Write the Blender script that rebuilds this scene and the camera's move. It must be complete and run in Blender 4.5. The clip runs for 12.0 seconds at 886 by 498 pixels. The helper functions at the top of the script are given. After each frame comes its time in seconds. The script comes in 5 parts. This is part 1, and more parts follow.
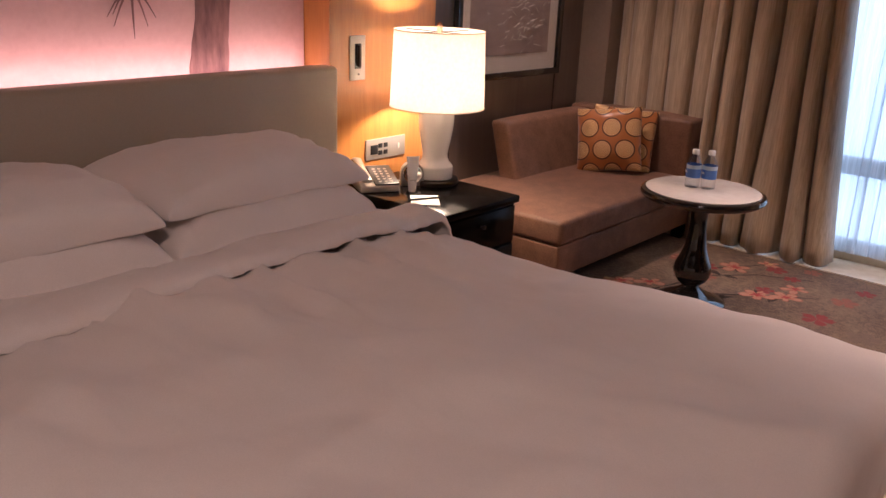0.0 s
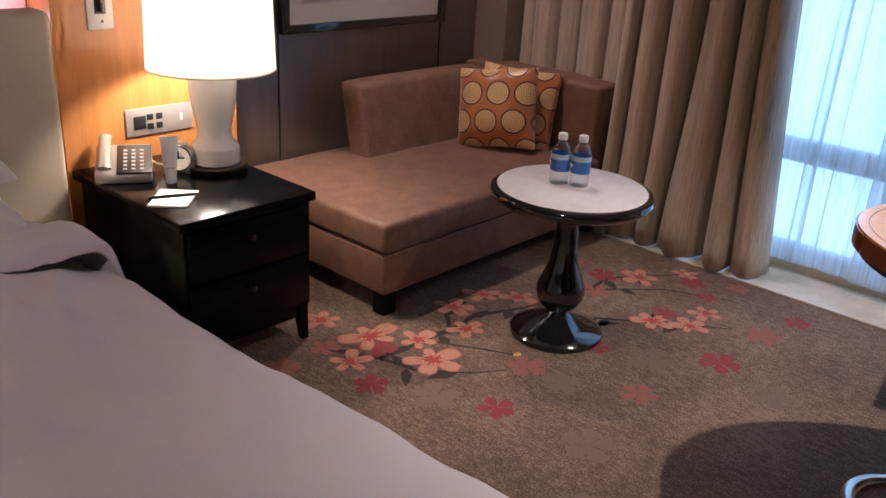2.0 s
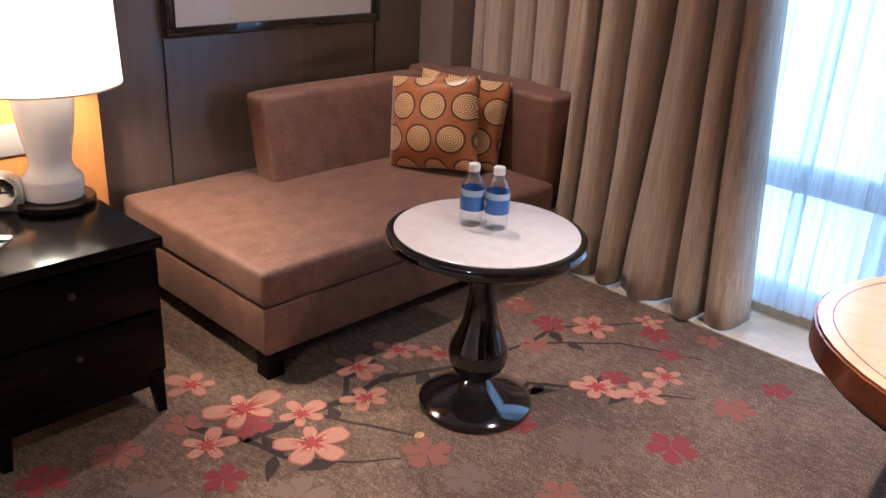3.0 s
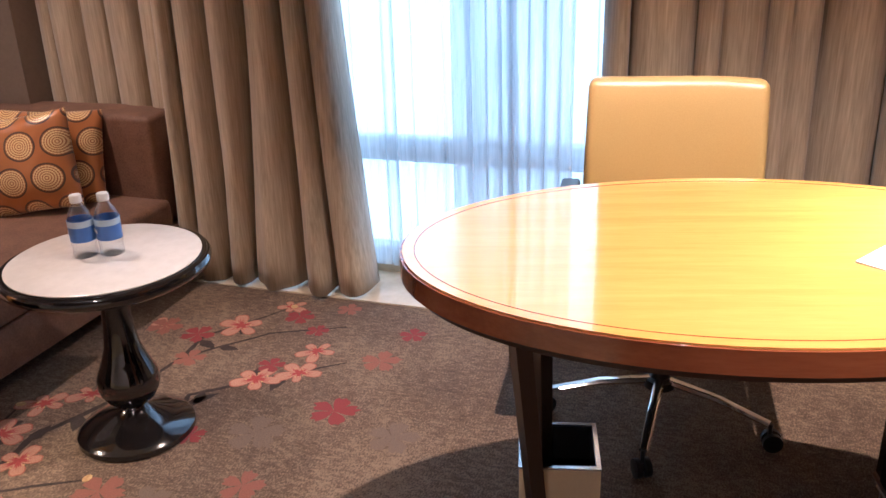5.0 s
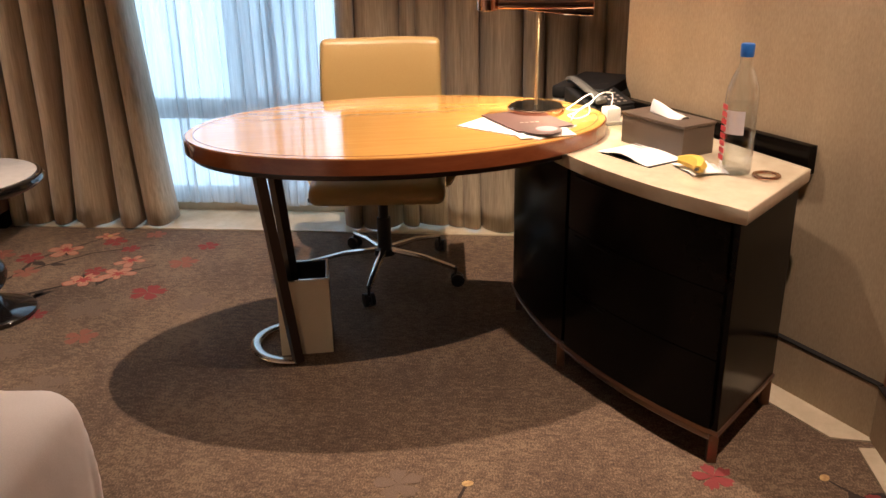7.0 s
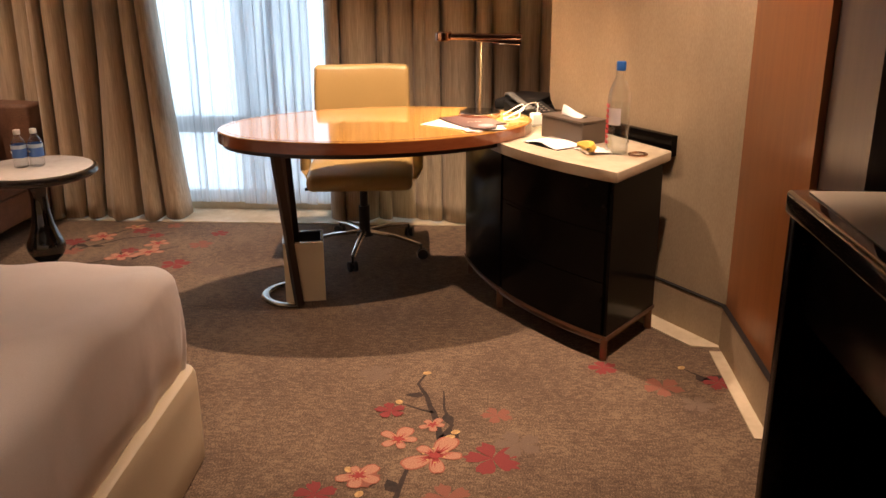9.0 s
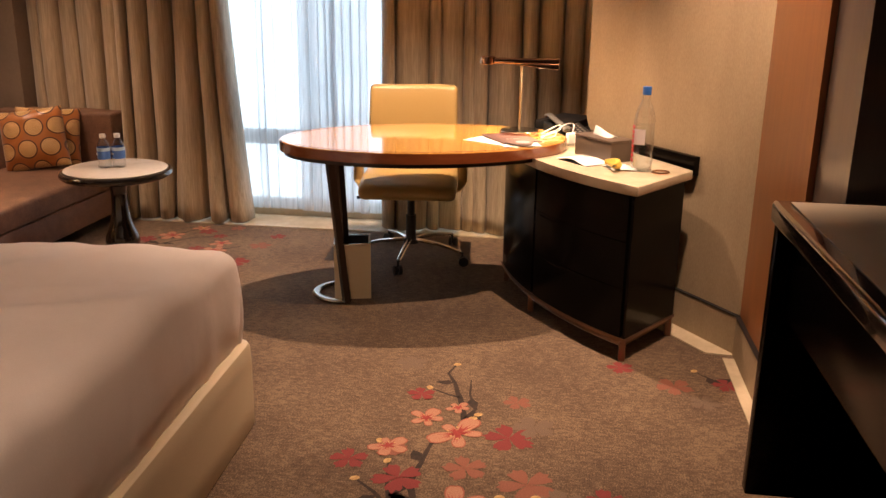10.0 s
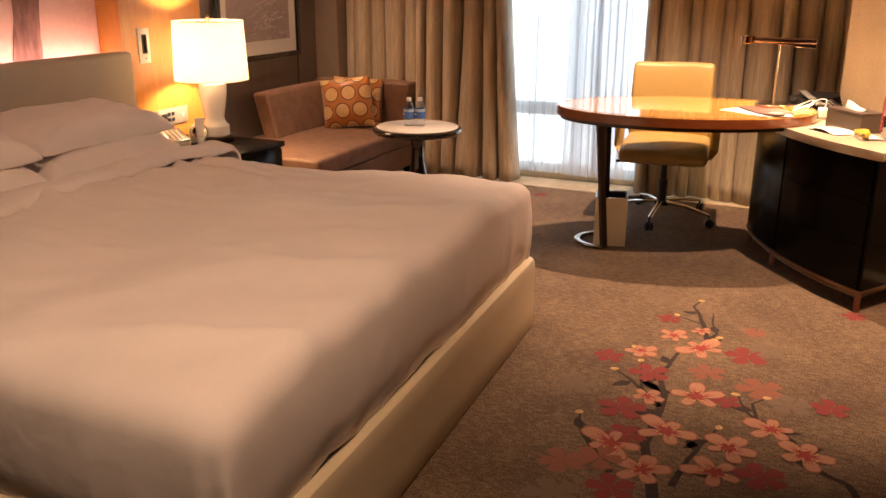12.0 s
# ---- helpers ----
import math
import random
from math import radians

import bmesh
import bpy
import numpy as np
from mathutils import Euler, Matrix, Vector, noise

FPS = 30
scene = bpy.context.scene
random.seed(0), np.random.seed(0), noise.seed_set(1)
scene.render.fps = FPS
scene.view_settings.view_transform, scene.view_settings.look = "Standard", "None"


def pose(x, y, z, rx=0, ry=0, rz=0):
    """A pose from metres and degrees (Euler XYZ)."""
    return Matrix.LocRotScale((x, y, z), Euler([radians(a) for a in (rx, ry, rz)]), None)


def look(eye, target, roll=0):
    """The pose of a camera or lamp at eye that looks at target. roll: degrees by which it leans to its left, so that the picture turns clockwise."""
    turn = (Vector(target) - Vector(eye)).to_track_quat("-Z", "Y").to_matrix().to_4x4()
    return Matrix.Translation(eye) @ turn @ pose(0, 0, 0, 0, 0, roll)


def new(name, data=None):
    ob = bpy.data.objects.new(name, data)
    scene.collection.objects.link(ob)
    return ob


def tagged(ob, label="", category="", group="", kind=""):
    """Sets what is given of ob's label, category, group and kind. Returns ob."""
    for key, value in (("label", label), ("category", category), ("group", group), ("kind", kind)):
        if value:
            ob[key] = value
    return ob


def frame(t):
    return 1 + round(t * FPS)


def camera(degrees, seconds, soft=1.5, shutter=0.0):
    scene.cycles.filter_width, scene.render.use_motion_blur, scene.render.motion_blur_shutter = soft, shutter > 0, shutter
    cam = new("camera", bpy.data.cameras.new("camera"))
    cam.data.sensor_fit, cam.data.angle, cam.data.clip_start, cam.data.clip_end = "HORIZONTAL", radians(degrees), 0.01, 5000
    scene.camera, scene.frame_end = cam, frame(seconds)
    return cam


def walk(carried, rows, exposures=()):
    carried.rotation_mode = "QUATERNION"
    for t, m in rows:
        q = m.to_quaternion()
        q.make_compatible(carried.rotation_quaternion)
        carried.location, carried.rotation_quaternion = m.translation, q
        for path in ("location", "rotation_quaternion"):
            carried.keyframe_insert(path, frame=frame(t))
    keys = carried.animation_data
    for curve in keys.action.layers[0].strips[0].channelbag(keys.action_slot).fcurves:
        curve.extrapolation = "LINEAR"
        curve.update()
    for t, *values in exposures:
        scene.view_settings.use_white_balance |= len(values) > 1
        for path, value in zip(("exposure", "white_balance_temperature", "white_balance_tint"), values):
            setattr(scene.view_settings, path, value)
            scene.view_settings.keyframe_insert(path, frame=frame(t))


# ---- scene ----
cam = camera(54.3, 12.0)
PATH = [
    (0, (0.261, 0.693, 1.437), (1.714, 1.917, 0.812), 2.4),
    (0.5, (0.39, 0.629, 1.428), (1.843, 1.834, 0.769), -0.1),
    (1, (0.649, 0.634, 1.429), (2.182, 1.738, 0.774), -0.3),
    (1.5, (1.074, 0.718, 1.41), (2.603, 1.823, 0.746), -1.6),
    (2, (1.527, 0.723, 1.403), (2.913, 1.951, 0.648), 3.4),
    (2.5, (1.937, 0.793, 1.371), (3.286, 2.05, 0.596), 2.6),
    (2.7, (2.063, 0.827, 1.369), (3.401, 2.1, 0.601), 3.0),
    (4.3, (2.437, 0.834, 1.403), (3.826, 2.026, 0.597), 1.8),
    (4.5, (2.366, 0.778, 1.393), (3.901, 1.823, 0.649), -0.5),
    (5, (2.129, 0.684, 1.391), (3.881, 1.289, 0.639), -1.9),
    (5.5, (1.865, 0.508, 1.393), (3.681, 0.888, 0.645), 0.5),
    (6, (1.628, 0.389, 1.416), (3.493, 0.597, 0.724), -0.8),
    (6.5, (1.352, 0.333, 1.403), (3.211, 0.471, 0.677), -3.3),
    (7, (1.107, 0.227, 1.389), (2.958, 0.423, 0.657), -1.0),
    (7.2, (1.003, 0.211, 1.38), (2.879, 0.353, 0.701), -1.3),
    (8.8, (0.218, 0.15, 1.402), (2.093, 0.323, 0.728), -1.1),
    (9, (0.162, 0.108, 1.41), (2.055, 0.244, 0.778), -0.4),
    (9.5, (0.028, 0.01, 1.404), (1.909, 0.236, 0.763), 0.4),
    (10, (-0.149, -0.008, 1.424), (1.747, 0.261, 0.846), 0.7),
    (10.5, (-0.348, -0.038, 1.429), (1.542, 0.23, 0.832), -0.4),
    (11, (-0.549, -0.107, 1.43), (1.317, 0.33, 0.859), 1.6),
    (11.5, (-0.764, -0.117, 1.432), (1.073, 0.453, 0.882), -1.8),
    (12, (-0.897, -0.028, 1.42), (0.849, 0.737, 0.815), 0.2),
]
# the clip's automatic exposure and white balance
EXPOSURES = [
    (0.0, -0.19, 5150, 18), (1.0, -0.12, 4850, 13), (1.5, -0.14, 4600, 10), (2.0, -0.20, 4450, 8), (2.5, 0.15, 4400, 8), (3.5, 0.45, 4500, 8), (4.4, 0.9, 4700, 10),
    (5.0, 0.4, 4700, 8), (5.5, -0.06, 4950, 2), (6.5, -0.2, 5150, 1), (7.2, -0.12, 5350, 4), (9.0, -0.02, 5950, 9), (10.5, 0.17, 6450, 12), (12.0, 0.36, 6900, 14),
]
walk(cam, [(t, look(eye, target, roll)) for t, eye, target, roll in PATH], EXPOSURES)

# ---------------- world and large lights ----------------
world = bpy.data.worlds.new("world")
scene.world = world
world.use_nodes = True
wn = world.node_tree.nodes
sky = wn.new("ShaderNodeTexSky")
sky.sky_type, sky.sun_disc = "NISHITA", False
sky.sun_elevation, sky.sun_rotation = radians(50), radians(160)
wn["Background"].inputs[1].default_value = 0.12
world.node_tree.links.new(sky.outputs[0], wn["Background"].inputs[0])

CEIL = 2.70


def lamp(name, kind, m, energy, color, size=0.1, size_y=None, spot=None, spread=None):
    d = bpy.data.lights.new(name, kind)
    d.energy, d.color = energy, color
    if kind == "AREA":
        d.shape, d.size, d.size_y = ("RECTANGLE" if size_y else "SQUARE"), size, size_y or size
    else:
        d.shadow_soft_size = size
    if spot:
        d.spot_size, d.spot_blend = radians(spot[0]), spot[1]
    if spread:
        d.spread = radians(spread)
    ob = new(name, d)
    ob.matrix_world = m
    return ob


WARM = (1.0, 0.64, 0.42)
# daylight of the window, entering through its opening
lamp("window_daylight", "AREA", look((5.16, 1.5, 1.25), (0, 1.5, 1.0)), 4.5, (0.80, 0.90, 1.0), 1.5, 2.2)
# recessed ceiling downlights
lamp("downlight_desk", "SPOT", look((3.90, 0.55, CEIL - 0.05), (3.62, 0.80, 0)), 345, WARM, 0.02, spot=(83, 0.72))
lamp("downlight_sofa", "SPOT", look((4.07, 3.15, CEIL - 0.05), (4.1, 3.0, 0)), 150, WARM, 0.04, spot=(76, 0.9))
lamp("downlight_aisle", "SPOT", look((2.75, -0.40, CEIL - 0.05), (3.15, -0.33, 0)), 265, WARM, 0.02, spot=(72, 0.7))
# unseen fill spot on the entry side, added to brighten the bed
lamp("bed_fill_spot", "SPOT", look((-0.30, 0.35, CEIL - 0.05), (1.25, 1.70, 0.4)), 138, WARM, 0.06, spot=(78, 0.9))

# ---------------- materials ----------------


def material(name):
    m = bpy.data.materials.new(name)
    m.use_nodes = True
    nt = m.node_tree
    b = nt.nodes["Principled BSDF"]
    return m, nt, b


def node(nt, kind, **kw):
    n = nt.nodes.new(kind)
    for k, v in kw.items():
        n.inputs[k].default_value = v
    return n


def coords(nt, scale=1.0, stretch=(1, 1, 1)):
    tc = nt.nodes.new("ShaderNodeTexCoord")
    mp = nt.nodes.new("ShaderNodeMapping")
    mp.inputs["Scale"].default_value = [scale * s for s in stretch]
    nt.links.new(tc.outputs["Object"], mp.inputs["Vector"])
    return mp.outputs["Vector"]


def ramp(nt, fac, stops):
    r = nt.nodes.new("ShaderNodeValToRGB")
    e = r.color_ramp.elements
    while len(e) < len(stops):
        e.new(0.5)
    for el, (p, c) in zip(e, stops):
        el.position, el.color = p, (*c, 1)
    nt.links.new(fac, r.inputs["Fac"])
    return r.outputs["Color"]


def bump(nt, b, height, strength, distance):
    n = nt.nodes.new("ShaderNodeBump")
    n.inputs["Strength"].default_value, n.inputs["Distance"].default_value = strength, distance
    nt.links.new(height, n.inputs["Height"])
    nt.links.new(n.outputs["Normal"], b.inputs["Normal"])


def surface(name, dark, light, rough=0.5, metal=0.0, grain=60.0, stretch=(1, 1, 1), detail=6.0, bump_mm=0.3, strength=0.4,
            cloud=2.0, spread=0.25, rough_var=0.1, coat=0.0, sheen=0.0):
    """Two-scale procedural surface: fine grain and broad clouding between two colours, with relief."""
    m, nt, b = material(name)
    v = coords(nt, 1.0, stretch)
    fine = node(nt, "ShaderNodeTexNoise", Scale=grain, Detail=detail, Roughness=0.65)
    broad = node(nt, "ShaderNodeTexNoise", Scale=cloud, Detail=3.0)
    for n in (fine, broad):
        nt.links.new(v, n.inputs["Vector"])
    mix = nt.nodes.new("ShaderNodeMath")
    mix.operation = "MULTIPLY_ADD"
    mix.inputs[1].default_value = 0.55
    nt.links.new(fine.outputs["Fac"], mix.inputs[0])
    half = nt.nodes.new("ShaderNodeMath")
    half.operation = "MULTIPLY"
    half.inputs[1].default_value = 0.45
    nt.links.new(broad.outputs["Fac"], half.inputs[0])
    nt.links.new(half.outputs[0], mix.inputs[2])
    c = ramp(nt, mix.outputs[0], [(0.5 - spread, dark), (0.5 + spread, light)])
    nt.links.new(c, b.inputs["Base Color"])
    b.inputs["Metallic"].default_value = metal
    rr = nt.nodes.new("ShaderNodeMapRange")
    rr.inputs["To Min"].default_value, rr.inputs["To Max"].default_value = max(0.02, rough - rough_var), min(1, rough + rough_var)
    nt.links.new(broad.outputs["Fac"], rr.inputs["Value"])
    nt.links.new(rr.outputs[0], b.inputs["Roughness"])
    b.inputs["Coat Weight"].default_value = coat
    b.inputs["Coat Roughness"].default_value = 0.04
    b.inputs["Sheen Weight"].default_value = sheen
    if bump_mm:
        bump(nt, b, fine.outputs["Fac"], strength, bump_mm / 1000)
    return m


def wood(name, dark, light, rough=0.35, axis="z", coat=0.0, scale=1.0, spec=0.5, coat_rough=0.05):
    """Straight veneer grain along one axis."""
    m, nt, b = material(name)
    st = {"x": (0.6, 9, 9), "y": (9, 0.6, 9), "z": (9, 9, 0.6)}[axis]
    v = coords(nt, scale, st)
    n1 = node(nt, "ShaderNodeTexNoise", Scale=3.0, Detail=8.0, Roughness=0.6, Distortion=0.6)
    n2 = node(nt, "ShaderNodeTexNoise", Scale=22.0, Detail=4.0, Roughness=0.7)
    for n in (n1, n2):
        nt.links.new(v, n.inputs["Vector"])
    add = nt.nodes.new("ShaderNodeMath")
    add.operation = "MULTIPLY_ADD"
    add.inputs[1].default_value = 0.35
    nt.links.new(n2.outputs["Fac"], add.inputs[0])
    mul = nt.nodes.new("ShaderNodeMath")
    mul.operation = "MULTIPLY"
    mul.inputs[1].default_value = 0.65
    nt.links.new(n1.outputs["Fac"], mul.inputs[0])
    nt.links.new(mul.outputs[0], add.inputs[2])
    nt.links.new(ramp(nt, add.outputs[0], [(0.3, dark), (0.68, light)]), b.inputs["Base Color"])
    b.inputs["Roughness"].default_value = rough
    b.inputs["Specular IOR Level"].default_value = spec
    b.inputs["Coat Weight"].default_value = coat
    b.inputs["Coat Roughness"].default_value = coat_rough
    bump(nt, b, n2.outputs["Fac"], 0.12, 0.0004)
    return m


def weave(name, dark, light, rough=0.85, scale=900.0, stretch=(1, 1, 1), sheen=0.2, wrinkle=0.0, cloud=5.0):
    """Woven cloth: crossing threads, a little clouding, optional soft creases."""
    m, nt, b = material(name)
    v = coords(nt, 1.0, stretch)
    n1 = node(nt, "ShaderNodeTexNoise", Scale=scale * 0.35, Detail=2.0)
    n2 = node(nt, "ShaderNodeTexNoise", Scale=cloud, Detail=5.0, Roughness=0.6)
    for n in (n1, n2):
        nt.links.new(v, n.inputs["Vector"])
    mx = nt.nodes.new("ShaderNodeMath")
    mx.operation = "ADD"
    nt.links.new(n1.outputs["Fac"], mx.inputs[0])
    nt.links.new(n2.outputs["Fac"], mx.inputs[1])
    hf = nt.nodes.new("ShaderNodeMath")
    hf.operation = "MULTIPLY"
    hf.inputs[1].default_value = 0.5
    nt.links.new(mx.outputs[0], hf.inputs[0])
    nt.links.new(ramp(nt, hf.outputs[0], [(0.32, dark), (0.68, light)]), b.inputs["Base Color"])
    b.inputs["Roughness"].default_value = rough
    b.inputs["Sheen Weight"].default_value = sheen
    if wrinkle:
        n3 = node(nt, "ShaderNodeTexNoise", Scale=5.0, Detail=3.0, Distortion=0.15)
        nt.links.new(v, n3.inputs["Vector"])
        s = nt.nodes.new("ShaderNodeMath")
        s.operation = "MULTIPLY_ADD"
        s.inputs[1].default_value = 0.03
        nt.links.new(n1.outputs["Fac"], s.inputs[0])
        nt.links.new(n3.outputs["Fac"], s.inputs[2])
        bump(nt, b, s.outputs[0], wrinkle, 0.02)
    else:
        bump(nt, b, n1.outputs["Fac"], 0.35, 0.0006)
    return m


def plain(name, color, rough=0.4, metal=0.0, coat=0.0, vary=0.15):
    d = tuple(c * (1 - vary) for c in color)
    return surface(name, d, color, rough, metal, grain=140, bump_mm=0.05, strength=0.2, cloud=4, coat=coat, rough_var=0.06)


def clear(name, color, ior=1.45, gloss=0.35):
    """Thin clear wall: see-through, with a Fresnel gloss."""
    m, nt, b = material(name)
    nt.nodes.remove(b)
    t, g, mx, fr = (nt.nodes.new(k) for k in ("ShaderNodeBsdfTransparent", "ShaderNodeBsdfGlossy", "ShaderNodeMixShader", "ShaderNodeLayerWeight"))
    t.inputs["Color"].default_value = (*color, 1)
    g.inputs["Roughness"].default_value = 0.03
    fr.inputs["Blend"].default_value = 0.3
    k = nt.nodes.new("ShaderNodeMath")
    k.operation = "MULTIPLY"
    k.inputs[1].default_value = gloss
    nt.links.new(fr.outputs["Facing"], k.inputs[0])
    nt.links.new(k.outputs[0], mx.inputs[0])
    nt.links.new(t.outputs[0], mx.inputs[1])
    nt.links.new(g.outputs[0], mx.inputs[2])
    nt.links.new(mx.outputs[0], nt.nodes["Material Output"].inputs["Surface"])
    return m


def cloth_through(name, color, clearness, streak=0.0, scale=(1, 1, 1), thin=0.5):
    """Thin cloth that light passes: part open weave, part scattering."""
    m, nt, b = material(name)
    nt.nodes.remove(b)
    out = nt.nodes["Material Output"]
    d, t, c = (nt.nodes.new(k) for k in ("ShaderNodeBsdfDiffuse", "ShaderNodeBsdfTranslucent", "ShaderNodeBsdfTransparent"))
    v = coords(nt, 1.0, scale)
    n = node(nt, "ShaderNodeTexNoise", Scale=60.0, Detail=5.0, Roughness=0.7)
    nt.links.new(v, n.inputs["Vector"])
    col = ramp(nt, n.outputs["Fac"], [(0.3, tuple(x * 0.86 for x in color)), (0.65, color)])
    for s in (d, t):
        nt.links.new(col, s.inputs["Color"])
    m1, m2 = nt.nodes.new("ShaderNodeMixShader"), nt.nodes.new("ShaderNodeMixShader")
    m1.inputs[0].default_value = thin
    nt.links.new(d.outputs[0], m1.inputs[1])
    nt.links.new(t.outputs[0], m1.inputs[2])
    r = nt.nodes.new("ShaderNodeMapRange")
    r.inputs["From Min"].default_value, r.inputs["From Max"].default_value = 0.35, 0.65
    r.inputs["To Min"].default_value, r.inputs["To Max"].default_value = max(0, clearness - streak), min(1, clearness + streak)
    nt.links.new(n.outputs["Fac"], r.inputs["Value"])
    nt.links.new(r.outputs[0], m2.inputs[0])
    nt.links.new(m1.outputs[0], m2.inputs[1])
    nt.links.new(c.outputs[0], m2.inputs[2])
    nt.links.new(m2.outputs[0], out.inputs["Surface"])
    return m


def glowing(name, color, strength):
    m, nt, b = material(name)
    b.inputs["Base Color"].default_value = (*color, 1)
    b.inputs["Emission Color"].default_value = (*color, 1)
    b.inputs["Emission Strength"].default_value = strength
    return m




def heather(name, dark, mid, light):
    """Cut-pile carpet: mixed yarns in short dashes, with faint broad fading."""
    m, nt, b = material(name)
    parts = []
    for scale, stretch, det in ((200.0, (0.6, 1.0, 1.0), 2.0), (62.0, (1.0, 0.45, 1.0), 7.0), (2.2, (1, 1, 1), 5.0)):
        n = node(nt, "ShaderNodeTexNoise", Scale=scale, Detail=det, Roughness=0.75)
        nt.links.new(coords(nt, 1.0, stretch), n.inputs["Vector"])
        parts.append(n.outputs["Fac"])
    acc = None
    for p, w in zip(parts, (0.40, 0.38, 0.22)):
        q = nt.nodes.new("ShaderNodeMath")
        q.operation = "MULTIPLY_ADD"
        q.inputs[1].default_value = w
        q.inputs[2].default_value = 0.0
        nt.links.new(p, q.inputs[0])
        if acc is not None:
            nt.links.new(acc, q.inputs[2])
        acc = q.outputs[0]
    nt.links.new(ramp(nt, acc, [(0.43, dark), (0.50, mid), (0.57, light)]), b.inputs["Base Color"])
    b.inputs["Roughness"].default_value = 0.95
    b.inputs["Sheen Weight"].default_value = 0.08
    return m


M_CARPET = heather("carpet", (0.058, 0.034, 0.021), (0.118, 0.076, 0.045), (0.215, 0.150, 0.090))
M_ORANGE = wood("honey_veneer", (0.36, 0.145, 0.030), (0.50, 0.225, 0.050), 0.3, "z", coat=0.2)
M_REDWOOD = wood("red_brown_veneer", (0.22, 0.075, 0.018), (0.33, 0.122, 0.030), 0.35, "z", coat=0.2)
M_DARKWALL = wood("dark_wall_veneer", (0.060, 0.040, 0.030), (0.105, 0.074, 0.056), 0.34, "z", coat=1.0, spec=0.9, coat_rough=0.22)
M_ESPRESSO = wood("espresso_lacquer", (0.0022, 0.0018, 0.0016), (0.005, 0.004, 0.0035), 0.20, "x", coat=0.0, spec=0.10)
M_DESK = wood("desk_veneer", (0.62, 0.315, 0.062), (0.75, 0.435, 0.11), 0.12, "y", coat=1.0)
M_DESKEDGE = wood("desk_edge_veneer", (0.17, 0.045, 0.014), (0.26, 0.08, 0.026), 0.2, "y", coat=0.7)
M_PAPERWALL = weave("wallpaper", (0.31, 0.235, 0.145), (0.44, 0.345, 0.22), 0.8, 700, (1, 1, 0.3), 0.0)
M_CEIL = surface("ceiling_paint", (0.40, 0.37, 0.33), (0.48, 0.45, 0.40), 0.9, grain=40, bump_mm=0.2)
M_SIDEWALL = surface("side_wall_paint", (0.17, 0.125, 0.09), (0.23, 0.175, 0.13), 0.85, grain=60, bump_mm=0.3)
M_STONE = surface("cream_stone", (0.46, 0.39, 0.27), (0.68, 0.59, 0.43), 0.22, grain=14, detail=10, bump_mm=0.1, strength=0.1, cloud=5, spread=0.2)
M_MARBLETOP = surface("table_marble", (0.60, 0.57, 0.52), (0.74, 0.71, 0.66), 0.18, grain=30, detail=9, bump_mm=0.0, cloud=4, spread=0.2)
M_HEADBOARD = surface("headboard_leather", (0.40, 0.345, 0.26), (0.50, 0.43, 0.33), 0.55, grain=260, bump_mm=0.25, strength=0.3)
M_CREAM = surface("cream_leather", (0.56, 0.48, 0.32), (0.70, 0.61, 0.43), 0.42, grain=320, bump_mm=0.25, strength=0.35)
M_TAN = surface("tan_leather", (0.47, 0.32, 0.105), (0.59, 0.42, 0.165), 0.38, grain=300, bump_mm=0.25, strength=0.3)
M_LINEN = weave("white_linen", (0.75, 0.69, 0.65), (0.85, 0.79, 0.75), 0.9, 1200, wrinkle=0.45, cloud=3.0)
M_SOFA = weave("brown_sofa_cloth", (0.090, 0.040, 0.021), (0.205, 0.103, 0.057), 0.62, 420, sheen=0.06, cloud=14.0)
M_CURTAIN = weave("taupe_curtain", (0.32, 0.25, 0.165), (0.58, 0.475, 0.335), 0.75, 500, (1, 1, 0.05), 0.3, cloud=38.0)
M_SHEER = cloth_through("sheer_voile", (0.86, 0.88, 0.90), 0.36, 0.16, (1, 1.2, 0.05), 0.7)
M_SHADE = cloth_through("lamp_shade_linen", (0.95, 0.93, 0.90), 0.0, 0.0, (1, 1, 1), 0.80)
M_CERAMIC = plain("white_ceramic", (0.82, 0.78, 0.70), 0.25, coat=0.4, vary=0.05)
M_BRONZE = plain("dark_bronze", (0.055, 0.040, 0.032), 0.35, 0.7)
M_RAIL = plain("satin_bronze", (0.26, 0.155, 0.10), 0.32, 0.85)
M_STEEL = plain("brushed_steel", (0.62, 0.60, 0.56), 0.22, 1.0)
M_CHROME = plain("polished_metal", (0.78, 0.74, 0.68), 0.1, 1.0)
M_COPPER = plain("rose_metal", (0.72, 0.46, 0.32), 0.16, 1.0)
M_BRASS = plain("pale_brass", (0.80, 0.66, 0.45), 0.32, 1.0)
M_BLACK = plain("black_plastic", (0.012, 0.012, 0.013), 0.4)
M_BLACKGLOSS = plain("black_gloss_lacquer", (0.008, 0.007, 0.007), 0.12, coat=0.8)
M_WHITE = plain("white_plastic", (0.80, 0.78, 0.74), 0.4, vary=0.05)
M_SILVER = plain("silver_plastic", (0.46, 0.43, 0.39), 0.3, 0.5)
M_RECEIVER = plain("grey_metallic_plastic", (0.13, 0.125, 0.118), 0.42, 0.3)
M_PAPER = plain("white_paper", (0.82, 0.80, 0.77), 0.8, vary=0.04)
M_PURPLE = plain("plum_card", (0.10, 0.045, 0.042), 0.5)
M_BROWNBOX = surface("brown_leatherette", (0.085, 0.062, 0.045), (0.12, 0.09, 0.065), 0.45, grain=350, bump_mm=0.3)
M_PINK = plain("pink_print", (0.65, 0.26, 0.30), 0.6)
